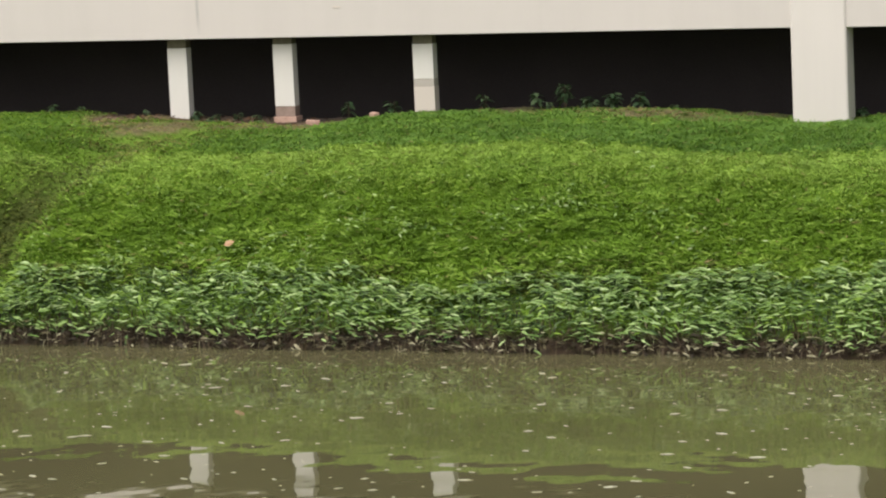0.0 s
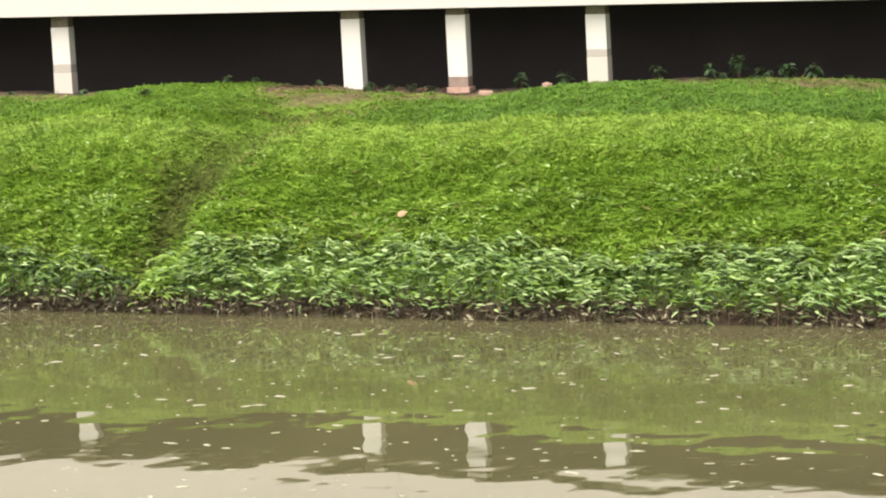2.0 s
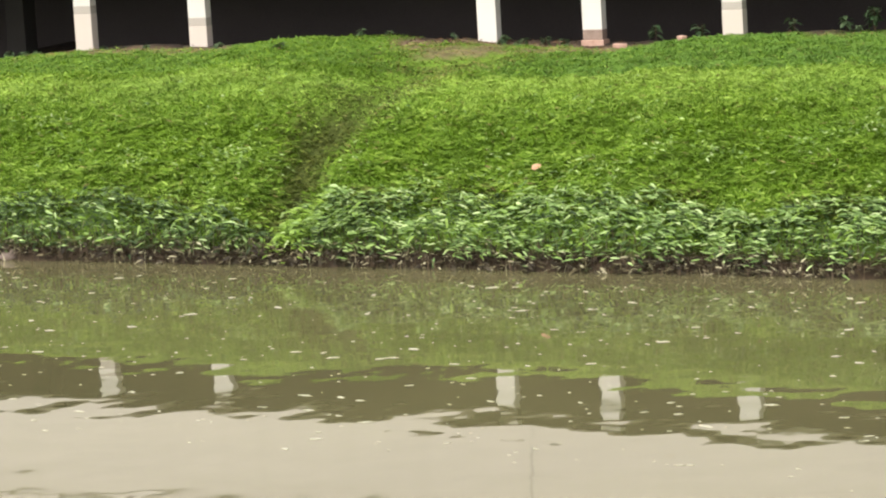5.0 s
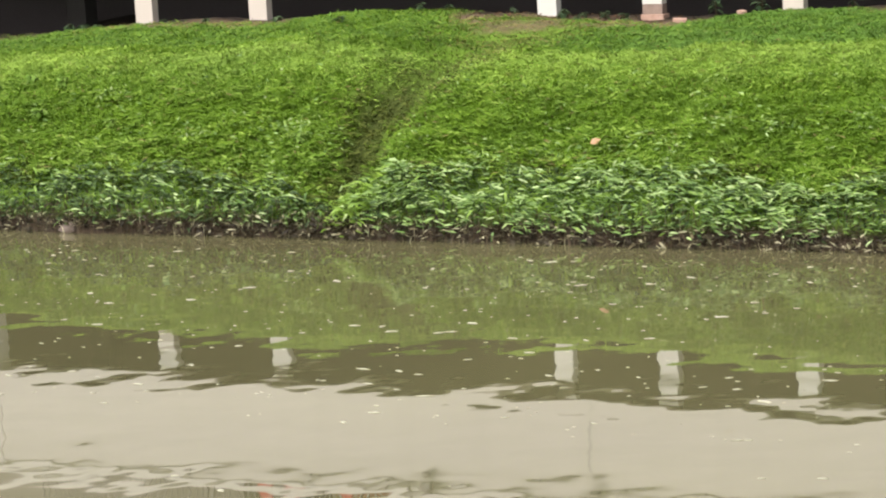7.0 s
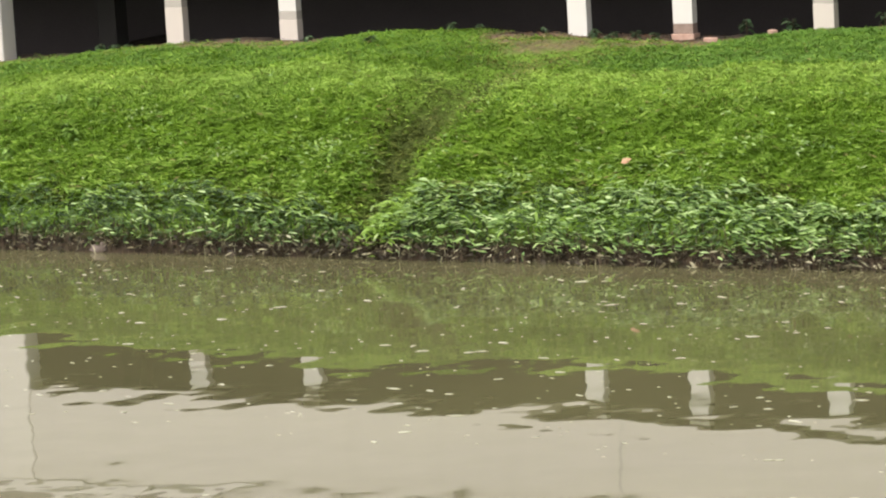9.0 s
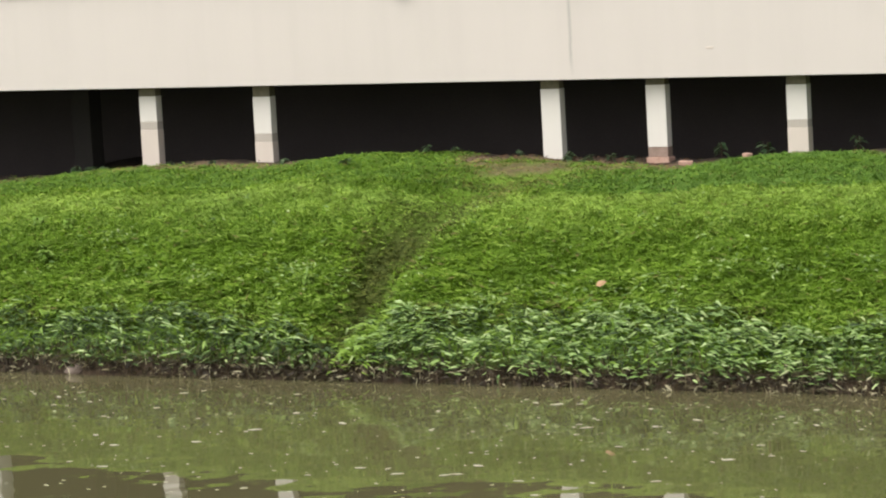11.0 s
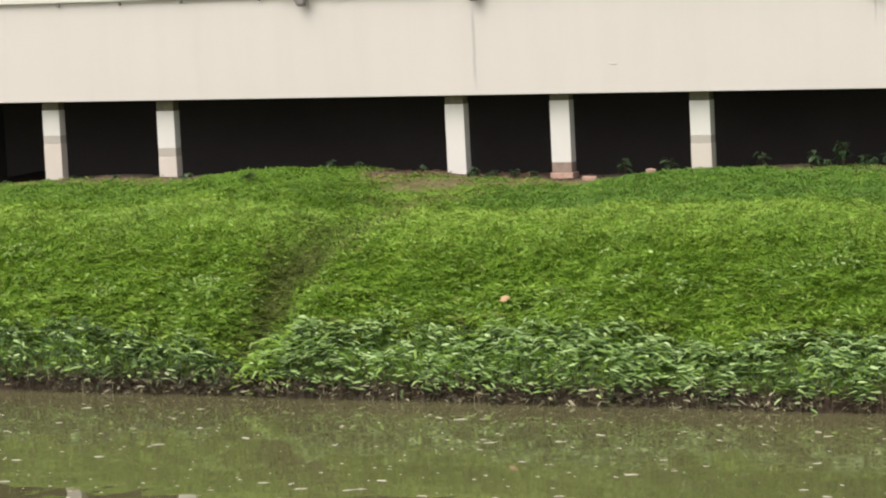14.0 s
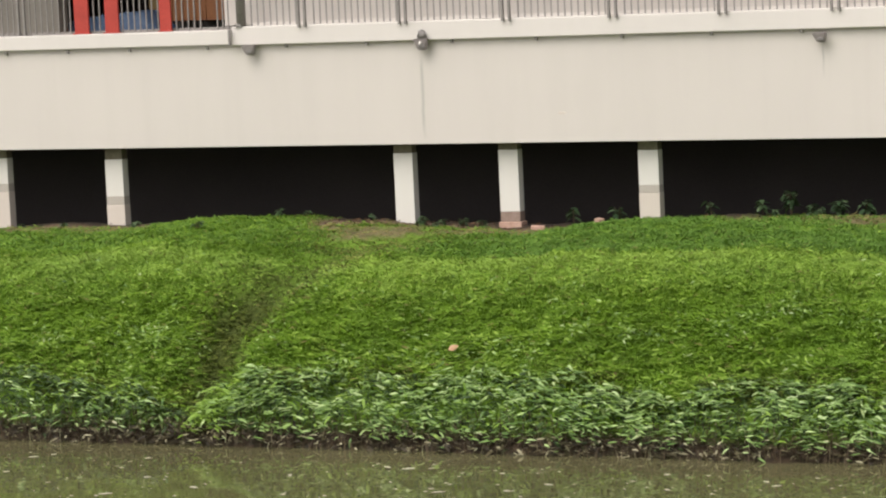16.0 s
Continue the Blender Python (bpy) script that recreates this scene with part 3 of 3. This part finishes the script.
# ---------------------------------------------------------------- leaves and blades
def leaf_arrays(p, d, nrm, length, width, droop, fold):
    """Folded, drooping leaves: base places, directions, normals, sizes. Returns vertices, corners, corner counts."""
    d = d / np.linalg.norm(d, axis=1, keepdims=True)
    side = np.cross(d, nrm)
    side /= np.linalg.norm(side, axis=1, keepdims=True) + 1e-9
    up = np.cross(side, d)
    L, Wd, D, F = length[:, None], width[:, None], droop[:, None], fold[:, None]

    def at(s, w, sgn):
        return p + d * L * s - up * L * D * s * s + side * Wd * w * sgn + up * Wd * w * F * abs(sgn)
    v = np.stack([at(0, 0, 0), at(.3, .9, -1), at(.3, 0, 0), at(.3, .9, 1), at(.68, .75, -1), at(.68, 0, 0), at(.68, .75, 1), at(1, 0, 0)], 1)
    f = np.array([0, 2, 1, 0, 3, 2, 1, 2, 5, 4, 2, 3, 6, 5, 4, 5, 7, 5, 6, 7])
    n = len(p)
    loops = (f[None] + 8 * np.arange(n)[:, None]).ravel()
    return v.reshape(-1, 3), loops, np.tile([3, 3, 4, 4, 3, 3], n)


def blade_arrays(p, lean, length, width, face):
    """Grass blades of two segments: places, lean vectors (horizontal), lengths, widths, facing angles."""
    side = np.stack([np.cos(face), np.sin(face), 0 * face], 1) * width[:, None] / 2
    upv = np.array([0, 0, 1.0])
    mid = p + (upv * 0.62 + lean * 0.30) * length[:, None]
    tip = p + (upv * np.clip(1.0 - 0.35 * np.linalg.norm(lean, axis=1), 0.2, 1)[:, None] + lean * 0.95) * length[:, None]
    v = np.stack([p - side, p + side, mid - side * 0.75, mid + side * 0.75, tip], 1)
    f = np.array([0, 1, 3, 2, 2, 3, 4])
    n = len(p)
    return v.reshape(-1, 3), (f[None] + 5 * np.arange(n)[:, None]).ravel(), np.tile([4, 3], n)


FRINGE_X = [-29, -20.3, -19.8, -19.0, -18.2, -17.63, -17.2, -16.7, -16.05, -15.4, -14.4, -13.45, -12.8, -12.3, -11.9, -11.3, -10.7, -9.4, -8.3]
FRINGE_Y = [30.78, 30.73, 30.83, 30.68, 30.60, 30.43, 30.68, 30.78, 30.92, 30.92, 30.83, 30.86, 30.78, 30.64, 30.73, 30.80, 30.76, 30.88, 30.93]


def fringe_top(x):
    """How far up the bank the broad-leaved fringe reaches."""
    return np.interp(x, FRINGE_X, FRINGE_Y) + 0.03 * wavy(x, 0 * x, 0.6, 31) + 0.05 * wavy(x, 0 * x, 1.9, 32)


def kite_arrays(p, d, nrm, length, width, fold):
    """Short flat blades of two faces, folded along the middle."""
    d = d / np.linalg.norm(d, axis=1, keepdims=True)
    side = np.cross(d, nrm)
    side /= np.linalg.norm(side, axis=1, keepdims=True) + 1e-9
    up = np.cross(side, d)
    L, W, F = length[:, None], width[:, None], fold[:, None]
    v = np.stack([p, p + d * L * 0.45 - side * W + up * W * F, p + d * L * 0.45 + side * W + up * W * F, p + d * L], 1)
    n = len(p)
    return v.reshape(-1, 3), (np.array([0, 3, 1, 0, 2, 3])[None] + 4 * np.arange(n)[:, None]).ravel(), np.tile([3, 3], n)


def mounds(x, y):
    """The uneven top of the turf, about -1 to 1, drawn out along the bank."""
    return 0.5 * wavy(0.6 * x, y, 1.5, 41) + 0.5 * wavy(0.6 * x, y, 3.6, 42)


def turf_kind(x, y, bare, run):
    """Which growth stands where: 0 turf, 1 trodden and shade-dark, 2 pale, 3 straw, 4 lush."""
    n = len(x)
    shift = 0.08 * wavy(x, y, 0.5, 46) + 0.05 * wavy(x, y, 1.8, 48)
    kind = np.where(rng.random(n) < np.interp(y + shift, [30.9, 31.3, 31.8, 32.2, 32.5, 32.85, 33.0], [0.32, 0.14, 0.06, 0.40, 0.97, 0.95, 0.1]), 2, 0)
    most = np.interp(x, [-22, -19, -16.5, -15], [0.6, 0.45, 0.6, 0.92])
    kind = np.where(rng.random(n) < most * np.interp(y + 0.6 * shift + np.interp(x, [-17, -15], [-0.25, 0.0]), [32.88, 33.02], [0.0, 1.0]), 4, kind)
    # Dark olive beside the fringe paints the shaded gaps in longer grass.
    gap_shade = np.clip(1 - (y - fringe_top(x)) / 0.32, 0, 1) * np.clip(0.45 + 0.8 * wavy(x, y, 0.7, 77), 0, 1)
    kind = np.where(rng.random(n) < 0.6 * gap_shade, 1, kind)
    trod = flank(x, y)
    kind = np.where(rng.random(n) < 0.72 * trod, np.where(rng.random(n) < 0.22, 3, 1), kind)
    kind = np.where(rng.random(n) < 0.015 + 0.75 * bare, 3, kind)
    return np.where(rng.random(n) < 1.1 * run, 1, kind), trod


TURF = [GRASS, TRODSHADEGRASS, LIGHTGRASS, STRAW, LUSH]


def grass():
    n = 240000
    x, y = rng.uniform(-29, -5, n), rng.uniform(30.35, 35.6, n)
    bare, run = soil_patch(x, y), gully(x, y)
    keep = rng.random(n) < (1 - 0.97 * bare) * (1 - 0.2 * run) * np.clip((y - fringe_top(x) + 0.30) / 0.3, 0, 1)
    x, y, bare, run = x[keep], y[keep], bare[keep], run[keep]
    n = len(x)
    long = np.interp(y, [30.6, 31.3, 32.2, 32.9, 33.6, 34.0], [0.12, 0.10, 0.085, 0.06, 0.06, 0.045])
    length = long * np.clip(0.8 + 0.4 * mounds(x, y), 0.5, 1.4) * rng.uniform(0.6, 1.25, n) * (1 - 0.5 * bare) * (1 - 0.6 * run)
    az = 2.2 * wavy(x, y, 1.2, 43) + rng.normal(0, 1.1, n) - np.pi / 2
    amt = rng.uniform(0.6, 1.9, n)
    lean = np.stack([1.3 * np.cos(az) * amt, np.sin(az) * amt, 0 * az], 1)
    width = rng.uniform(0.008, 0.017, n)
    kind, trod = turf_kind(x, y, bare, run)
    p = np.stack([x, y, height(x, y) - 0.006], 1)
    v, loops, counts = blade_arrays(p, lean, length * (1 - 0.45 * trod), width, rng.uniform(-0.9, 0.9, n) + np.pi * (rng.random(n) < 0.15))
    me = fast_mesh("grass", v, loops, counts, TURF, np.repeat(kind, 2))
    tagged(new("grass", me), "lush bright green grass on the sloping river bank", "grass", kind="stuff")


def broad_grass():
    """Short broad blades that close the turf and give it its mounds."""
    n = 260000
    x, y = rng.uniform(-29, -5, n), 30.4 + 4.5 * rng.random(n) ** 1.1
    bare, run = soil_patch(x, y), gully(x, y)
    top = mounds(x, y)
    keep = (rng.random(n) < np.clip(0.75 + 0.5 * top, 0.48, 1)) & (rng.random(n) > 0.45 * run) & (rng.random(n) > bare) & (y > fringe_top(x) - 0.2)
    x, y, bare, run, top = x[keep], y[keep], bare[keep], run[keep], top[keep]
    n = len(x)
    kind, trod = turf_kind(x, y, bare, run)
    size = rng.uniform(0.055, 0.115, n) * np.interp(y, [30.8, 32, 33.5], [1.2, 1.0, 0.75]) * (1 - 0.3 * trod)
    tall = np.interp(y, [31, 31.9, 32.3, 33.5], [0.08, 0.055, 0.024, 0.022]) * (1 - 0.6 * trod) * (1 - 0.7 * run)
    lift = tall * np.clip(0.55 + 0.6 * top, 0.1, 1.4) * rng.uniform(0.5, 1.1, n)
    p, d, nrm = leaf_places(n, x, y, lift, 0.22, 1.0, 0.2, 0.08)
    v, loops, counts = kite_arrays(p, d, nrm, size, size * rng.uniform(0.09, 0.15, n), rng.uniform(0.0, 0.3, n))
    me = fast_mesh("tufts", v, loops, counts, TURF, np.repeat(kind, 2))
    tagged(new("grass_tufts", me), "broad short blades in low tufts over the bank", "grass", kind="stuff")


def leaf_places(n, x, y, lift, flat, spread, even=0.35, flow=0.2):
    """Bases, directions and normals of leaves over the bank, facing out from the slope and up, most of them lying along it."""
    p = np.stack([x, y - 0.35 * lift, height(x, y) + lift], 1)
    az = rng.normal(0, spread, n) + np.pi * (rng.random(n) < 0.5)
    d = np.stack([np.cos(az), 0.75 * np.sin(az) - 0.12, rng.normal(0.0, flat, n) + flow * wavy(x, y, 0.9, 71) * np.cos(az)], 1)
    nrm = np.stack([rng.normal(0, even, n), rng.normal(-0.35, even, n), np.ones(n)], 1)
    return p, d, nrm


def leaf_field(n, x, y, lift, size, flat, slim=0.165, spread=1.6, droop=0.55):
    p, d, nrm = leaf_places(n, x, y, lift, flat, spread)
    return leaf_arrays(p, d, nrm, size, size * slim * rng.uniform(0.8, 1.2, n), rng.uniform(0.0, droop, n), rng.uniform(0.1, 0.6, n))


def fringe():
    ob = None
    for layer, n in (("under", 26000), ("over", 27000)):
        over = layer == "over"
        x = rng.uniform(-29, -5, n)
        u = rng.random(n) ** (0.95 if over else 1.1)
        y = 30.0 + u * (fringe_top(x) - 30.0)
        clump = 0.5 + 0.25 * wavy(x, y, 0.5, 51) + 0.35 * wavy(0.7 * x, y, 2.0, 52)
        thick = np.interp(x, [-22, -20, -18.4, -17.6, -17.2, -14], [0.2, 0.33, 0.3, 0.35, 0.75, 1.0])
        keep = rng.random(n) < (np.abs(x + 17.26) < 0.24 * (1.2 - u)) + (np.clip(0.12 + 0.9 * clump, 0.03, 1) * thick if over else 0.9) * (1 - 0.7 * gully(x, y + 0.1) * (x < -17.45))
        x, y, u, clump = x[keep], y[keep], u[keep], clump[keep]
        n = len(x)
        edge = np.interp(u, [0, 0.2, 0.8, 1], [0.7, 1.1, 1.0, 0.6])
        if over:
            lift = rng.uniform(0.09, 0.20, n) * np.clip(0.5 + 0.9 * clump, 0.4, 1.5) * edge
            size = rng.uniform(0.055, 0.13, n)
            v, loops, counts = leaf_field(n, x, y, lift, size, 0.2, 0.13, 0.6, 0.3)
        else:
            lift = rng.uniform(0.0, 0.12, n) * edge
            size = rng.uniform(0.04, 0.10, n)
            v, loops, counts = leaf_field(n, x, y, lift, size, 0.4, 0.16)
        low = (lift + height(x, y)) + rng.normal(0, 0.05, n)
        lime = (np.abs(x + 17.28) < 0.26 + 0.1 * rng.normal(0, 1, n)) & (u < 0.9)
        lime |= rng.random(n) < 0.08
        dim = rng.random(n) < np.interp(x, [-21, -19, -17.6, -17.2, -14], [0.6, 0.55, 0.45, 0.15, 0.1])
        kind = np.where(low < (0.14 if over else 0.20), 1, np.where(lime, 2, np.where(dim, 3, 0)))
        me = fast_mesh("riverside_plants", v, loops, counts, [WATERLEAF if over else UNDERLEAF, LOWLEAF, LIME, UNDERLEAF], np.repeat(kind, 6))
        if ob is None:
            ob = tagged(new("riverside_plants", me), "dense broad-leaved creeping plants overhanging the water's edge", "plants", kind="stuff")
        else:
            part("upper_leaves", me, None, ob, "pale slim upper leaves")["kind"] = "stuff"
    # stems at the water's edge
    n = 5200
    x = rng.uniform(-29, -5, n)
    y = rng.uniform(29.95, 30.36, n)
    p = np.stack([x, y, np.maximum(height(x, y), -0.04) - 0.01], 1)
    az, amt = rng.uniform(0, 6.28, n), rng.uniform(0.05, 0.8, n)
    v, loops, counts = blade_arrays(p, np.stack([np.cos(az) * amt, np.sin(az) * amt, 0 * az], 1), rng.uniform(0.05, 0.22, n), rng.uniform(0.005, 0.012, n), rng.uniform(-0.8, 0.8, n))
    part("stems", fast_mesh("stems", v, loops, counts, [STEM, LOWLEAF], np.repeat((rng.random(n) < 0.35).astype(int), 2)), STEM, ob, "muddy reddish stems")["kind"] = "stuff"
    return ob


def scattered_leaves():
    """Broad-leaved weeds in the turf: a thin scatter, and loose patches where they gather."""
    n = 5000
    x = rng.uniform(-29, -5, n)
    y = 30.75 + rng.random(n) ** 1.7 * 1.9
    keep = (rng.random(n) < np.clip(0.3 + 0.6 * wavy(x, y, 0.8, 61), 0.03, 1)) & (rng.random(n) > 1.3 * gully(x, y))
    x, y = [x[keep]], [y[keep]]
    for cx, cy, rx, ry, m in ((-11.95, 31.62, 0.35, 0.10, 60), (-11.37, 31.78, 0.22, 0.10, 45), (-12.9, 31.45, 0.4, 0.12, 70), (-13.6, 31.5, 0.3, 0.1, 40), (-16.0, 31.0, 0.25, 0.1, 90), (-18.5, 31.35, 0.45, 0.16, 160), (-19.7, 31.2, 0.5, 0.15, 90), (-10.2, 31.6, 0.5, 0.2, 80), (-21.2, 31.9, 0.4, 0.2, 110), (-14.4, 31.2, 0.7, 0.15, 90), (-15.3, 31.15, 0.5, 0.1, 60)):
        x.append(rng.normal(cx, rx * 0.6, m)), y.append(rng.normal(cy, ry * 0.6, m))
    x, y = np.concatenate(x), np.concatenate(y)
    n = len(x)
    v, loops, counts = leaf_field(n, x, y, rng.uniform(0.05, 0.12, n), rng.uniform(0.03, 0.07, n), 0.25, 0.2)
    pick = np.where((rng.random(n) < 0.10) & (y < 32.1), 2, rng.choice(2, n, p=[0.5, 0.5]))
    me = fast_mesh("lawn_weeds", v, loops, counts, [WATERLEAF, LIME, LEAFPALE], np.repeat(pick, 6))
    tagged(new("lawn_weeds", me), "small broad-leaved weeds scattered through the grass", "weeds", kind="stuff")


def litter():
    """Dry leaves blown against the edge of the bare soil."""
    n = 1100
    x = np.where(rng.random(n) < 0.5, rng.normal(-16.9, 0.9, n), rng.uniform(-25, -9.9, n))
    y = rng.normal(35.05, 0.28, n)
    p, d, nrm = leaf_places(n, x, y, rng.uniform(0.0, 0.015, n), 0.2, 1.6)
    size = rng.uniform(0.02, 0.055, n)
    v, loops, counts = kite_arrays(p, d, nrm, size, size * rng.uniform(0.2, 0.35, n), rng.uniform(0.1, 0.8, n))
    tagged(new("leaf_litter", fast_mesh("leaf_litter", v, loops, counts, [LITTER])), "dry brown leaf litter on the bare soil", "leaves", kind="stuff")


LEAFPALE = leafy("pale_leaf_undersides", [(0.0, (0.22, 0.30, 0.11)), (1.0, (0.40, 0.46, 0.26))], 0.5, 0.3, 0.2)
grass()
broad_grass()
plants = fringe()
scattered_leaves()
litter()


def one_leaf(name, length, width, mat, droop=0.35):
    v, loops, counts = leaf_arrays(np.zeros((1, 3)), np.array([[1.0, 0, 0]]), np.array([[0, 0, 1.0]]), np.array([length]), np.array([width]), np.array([droop]), np.array([0.4]))
    return fast_mesh(name, v, loops, counts, [mat])


# single leaves of the fringe that stand clear in front
SINGLE = [one_leaf("leaf", s, s * 0.15, m, d) for s, m, d in ((0.11, LONE, 0.4), (0.09, LONE, 0.2), (0.12, BUSH, 0.45), (0.08, LONE, 0.5))]
for k in range(280):
    x = rng.uniform(-21.5, -8.5)
    y = rng.uniform(30.12, float(fringe_top(np.array(x))))
    ob = part("leaf", SINGLE[k % 4], None, plants)
    ob.matrix_basis = pose(x, y - 0.08, float(height(x, y)) + rng.uniform(0.10, 0.22), rng.normal(0, 15), rng.normal(5, 18), rng.uniform(0, 360))


def weed_plant(x, y, tall, leaves, size, mat, label, name="weed"):
    ob = tagged(new(name), label, "plant", "small weeds")
    ob.location = (x, y, float(height(x, y)) - 0.01)
    mesh = one_leaf("leaf", size * 1.3, size * 0.36, mat)
    for k in range(max(1, leaves // 6)):
        a = 6.28 * k / max(1, leaves // 6) + rng.uniform(0, 1)
        r = tall * 0.25 * (k > 0)
        stem = part("stem", tube([(0, 0, 0), (r * 0.4 * math.cos(a), r * 0.4 * math.sin(a), tall * 0.5), (r * math.cos(a), r * math.sin(a), tall)], 0.006, 5, 0.5), STEM, ob)
        for j in range(6):
            h = tall * (0.35 + 0.65 * (j + 1) / 6) * rng.uniform(0.9, 1.05)
            b = part("leaf", mesh, mat, stem)
            b.matrix_basis = pose(r * h / tall * math.cos(a), r * h / tall * math.sin(a), h, rng.normal(0, 15), rng.uniform(-25, 25), rng.uniform(0, 360))
    return ob


SHADE = "green leafy weed growing on bare soil under the building"
for x, y, tall, n_, size in (
        (-15.20, 35.3, 0.20, 18, 0.08), (-14.65, 35.34, 0.20, 12, 0.08), (-13.53, 35.32, 0.17, 12, 0.08), (-12.93, 35.34, 0.17, 18, 0.08), (-12.59, 35.32, 0.27, 36, 0.085), (-12.33, 35.3, 0.13, 24, 0.07),
        (-12.03, 35.32, 0.16, 24, 0.09), (-11.71, 35.32, 0.18, 18, 0.10), (-12.75, 35.25, 0.09, 18, 0.05), (-12.2, 35.2, 0.08, 18, 0.05), (-11.3, 35.25, 0.07, 18, 0.05), (-9.22, 35.3, 0.10, 24, 0.07),
        (-23.98, 35.3, 0.11, 24, 0.07), (-23.75, 35.25, 0.08, 30, 0.07), (-23.5, 35.2, 0.06, 24, 0.06), (-17.05, 35.25, 0.08, 18, 0.05), (-18.6, 35.3, 0.07, 18, 0.05), (-17.75, 35.3, 0.09, 18, 0.05),
        (-16.98, 35.02, 0.10, 24, 0.05), (-16.75, 35.08, 0.08, 24, 0.05), (-16.45, 35.02, 0.09, 24, 0.05), (-16.2, 35.0, 0.10, 24, 0.05), (-22.4, 35.0, 0.07, 18, 0.05), (-21.75, 34.95, 0.07, 18, 0.05),
        (-20.35, 34.95, 0.07, 18, 0.05), (-18.9, 35.15, 0.10, 18, 0.06)):
    weed_plant(x, y, tall, n_, size, WEED, SHADE)
for x, y, tall, n_, size in ((-21.97, 31.64, 0.125, 48, 0.085), (-22.0, 32.14, 0.115, 30, 0.07), (-22.42, 32.16, 0.115, 36, 0.075), (-22.65, 31.29, 0.12, 42, 0.08), (-20.92, 31.48, 0.12, 36, 0.07), (-18.35, 31.2, 0.12, 30, 0.08), (-16.9, 34.75, 0.07, 12, 0.06), (-16.6, 34.6, 0.06, 12, 0.05), (-20.5, 34.5, 0.1, 12, 0.07), (-19.3, 33.9, 0.1, 12, 0.07)):
    weed_plant(x, y, tall, n_, size, BUSH if tall > 0.11 else WEED, "leafy green weed standing out of the grass")

fallen = tagged(part("fallen_leaf", one_leaf("fallen_leaf", 0.11, 0.042, LEAFDRY, -0.3), LEAFDRY), "single dry orange leaf lying on the grass", "leaf")
fallen.matrix_basis = pose(-14.88, 31.16, float(height(-14.88, 31.16)) + 0.12, 40, -8, 40)

# ---------------------------------------------------------------- scum and litter on the river
FLECKS = []
for k in range(6):
    bm = lump((1.0, rng.uniform(0.5, 0.8), 0.14), 0.6, k + 5, 2)
    FLECKS.append(finish(bm, "floating_fleck", FOAM, True))
for k in range(290):
    y = 21.8 + 7.5 * rng.random() ** 0.85 if k % 12 else 19.5 + 9.0 * rng.random()
    x = y * rng.uniform(-0.80, -0.24)
    s = 0.011 + 0.024 * rng.random() ** 2
    ob = tagged(new("floating_fleck", FLECKS[k % 6]), "off-white fleck of scum floating on the river", "debris", "flecks of scum on the water")
    ob.matrix_basis = pose(x, y, 0.002, 0, 0, rng.uniform(-40, 40)) @ Matrix.Diagonal((s * rng.uniform(1.0, 2.4), s, s, 1))

# the smallest flecks, past counting
n = 300
fy = 21.8 + 7.6 * rng.random(n) ** 0.85
fx = fy * rng.uniform(-0.80, -0.24, n)
fr = rng.uniform(0.006, 0.016, n)
ang = np.linspace(0, 2 * np.pi, 7)[:-1]
ring = np.stack([np.cos(ang) * 1.6, np.sin(ang), 0 * ang], 1)
fv = np.concatenate([np.stack([fx, fy, 0 * fx + 0.001], 1)[:, None] + ring[None] * fr[:, None, None] * rng.uniform(0.7, 1.3, (n, 6, 1)), np.stack([fx, fy, 0.001 + 0.3 * fr], 1)[:, None]], 1).reshape(-1, 3)
tri = np.array([[k, (k + 1) % 6, 6] for k in range(6)]).ravel()
specks = fast_mesh("floating_specks", fv, (tri[None] + 7 * np.arange(n)[:, None]).ravel(), np.full(6 * n, 3), [FOAM])
tagged(new("floating_specks", specks), "tiny off-white specks of scum on the river", "debris", kind="stuff")
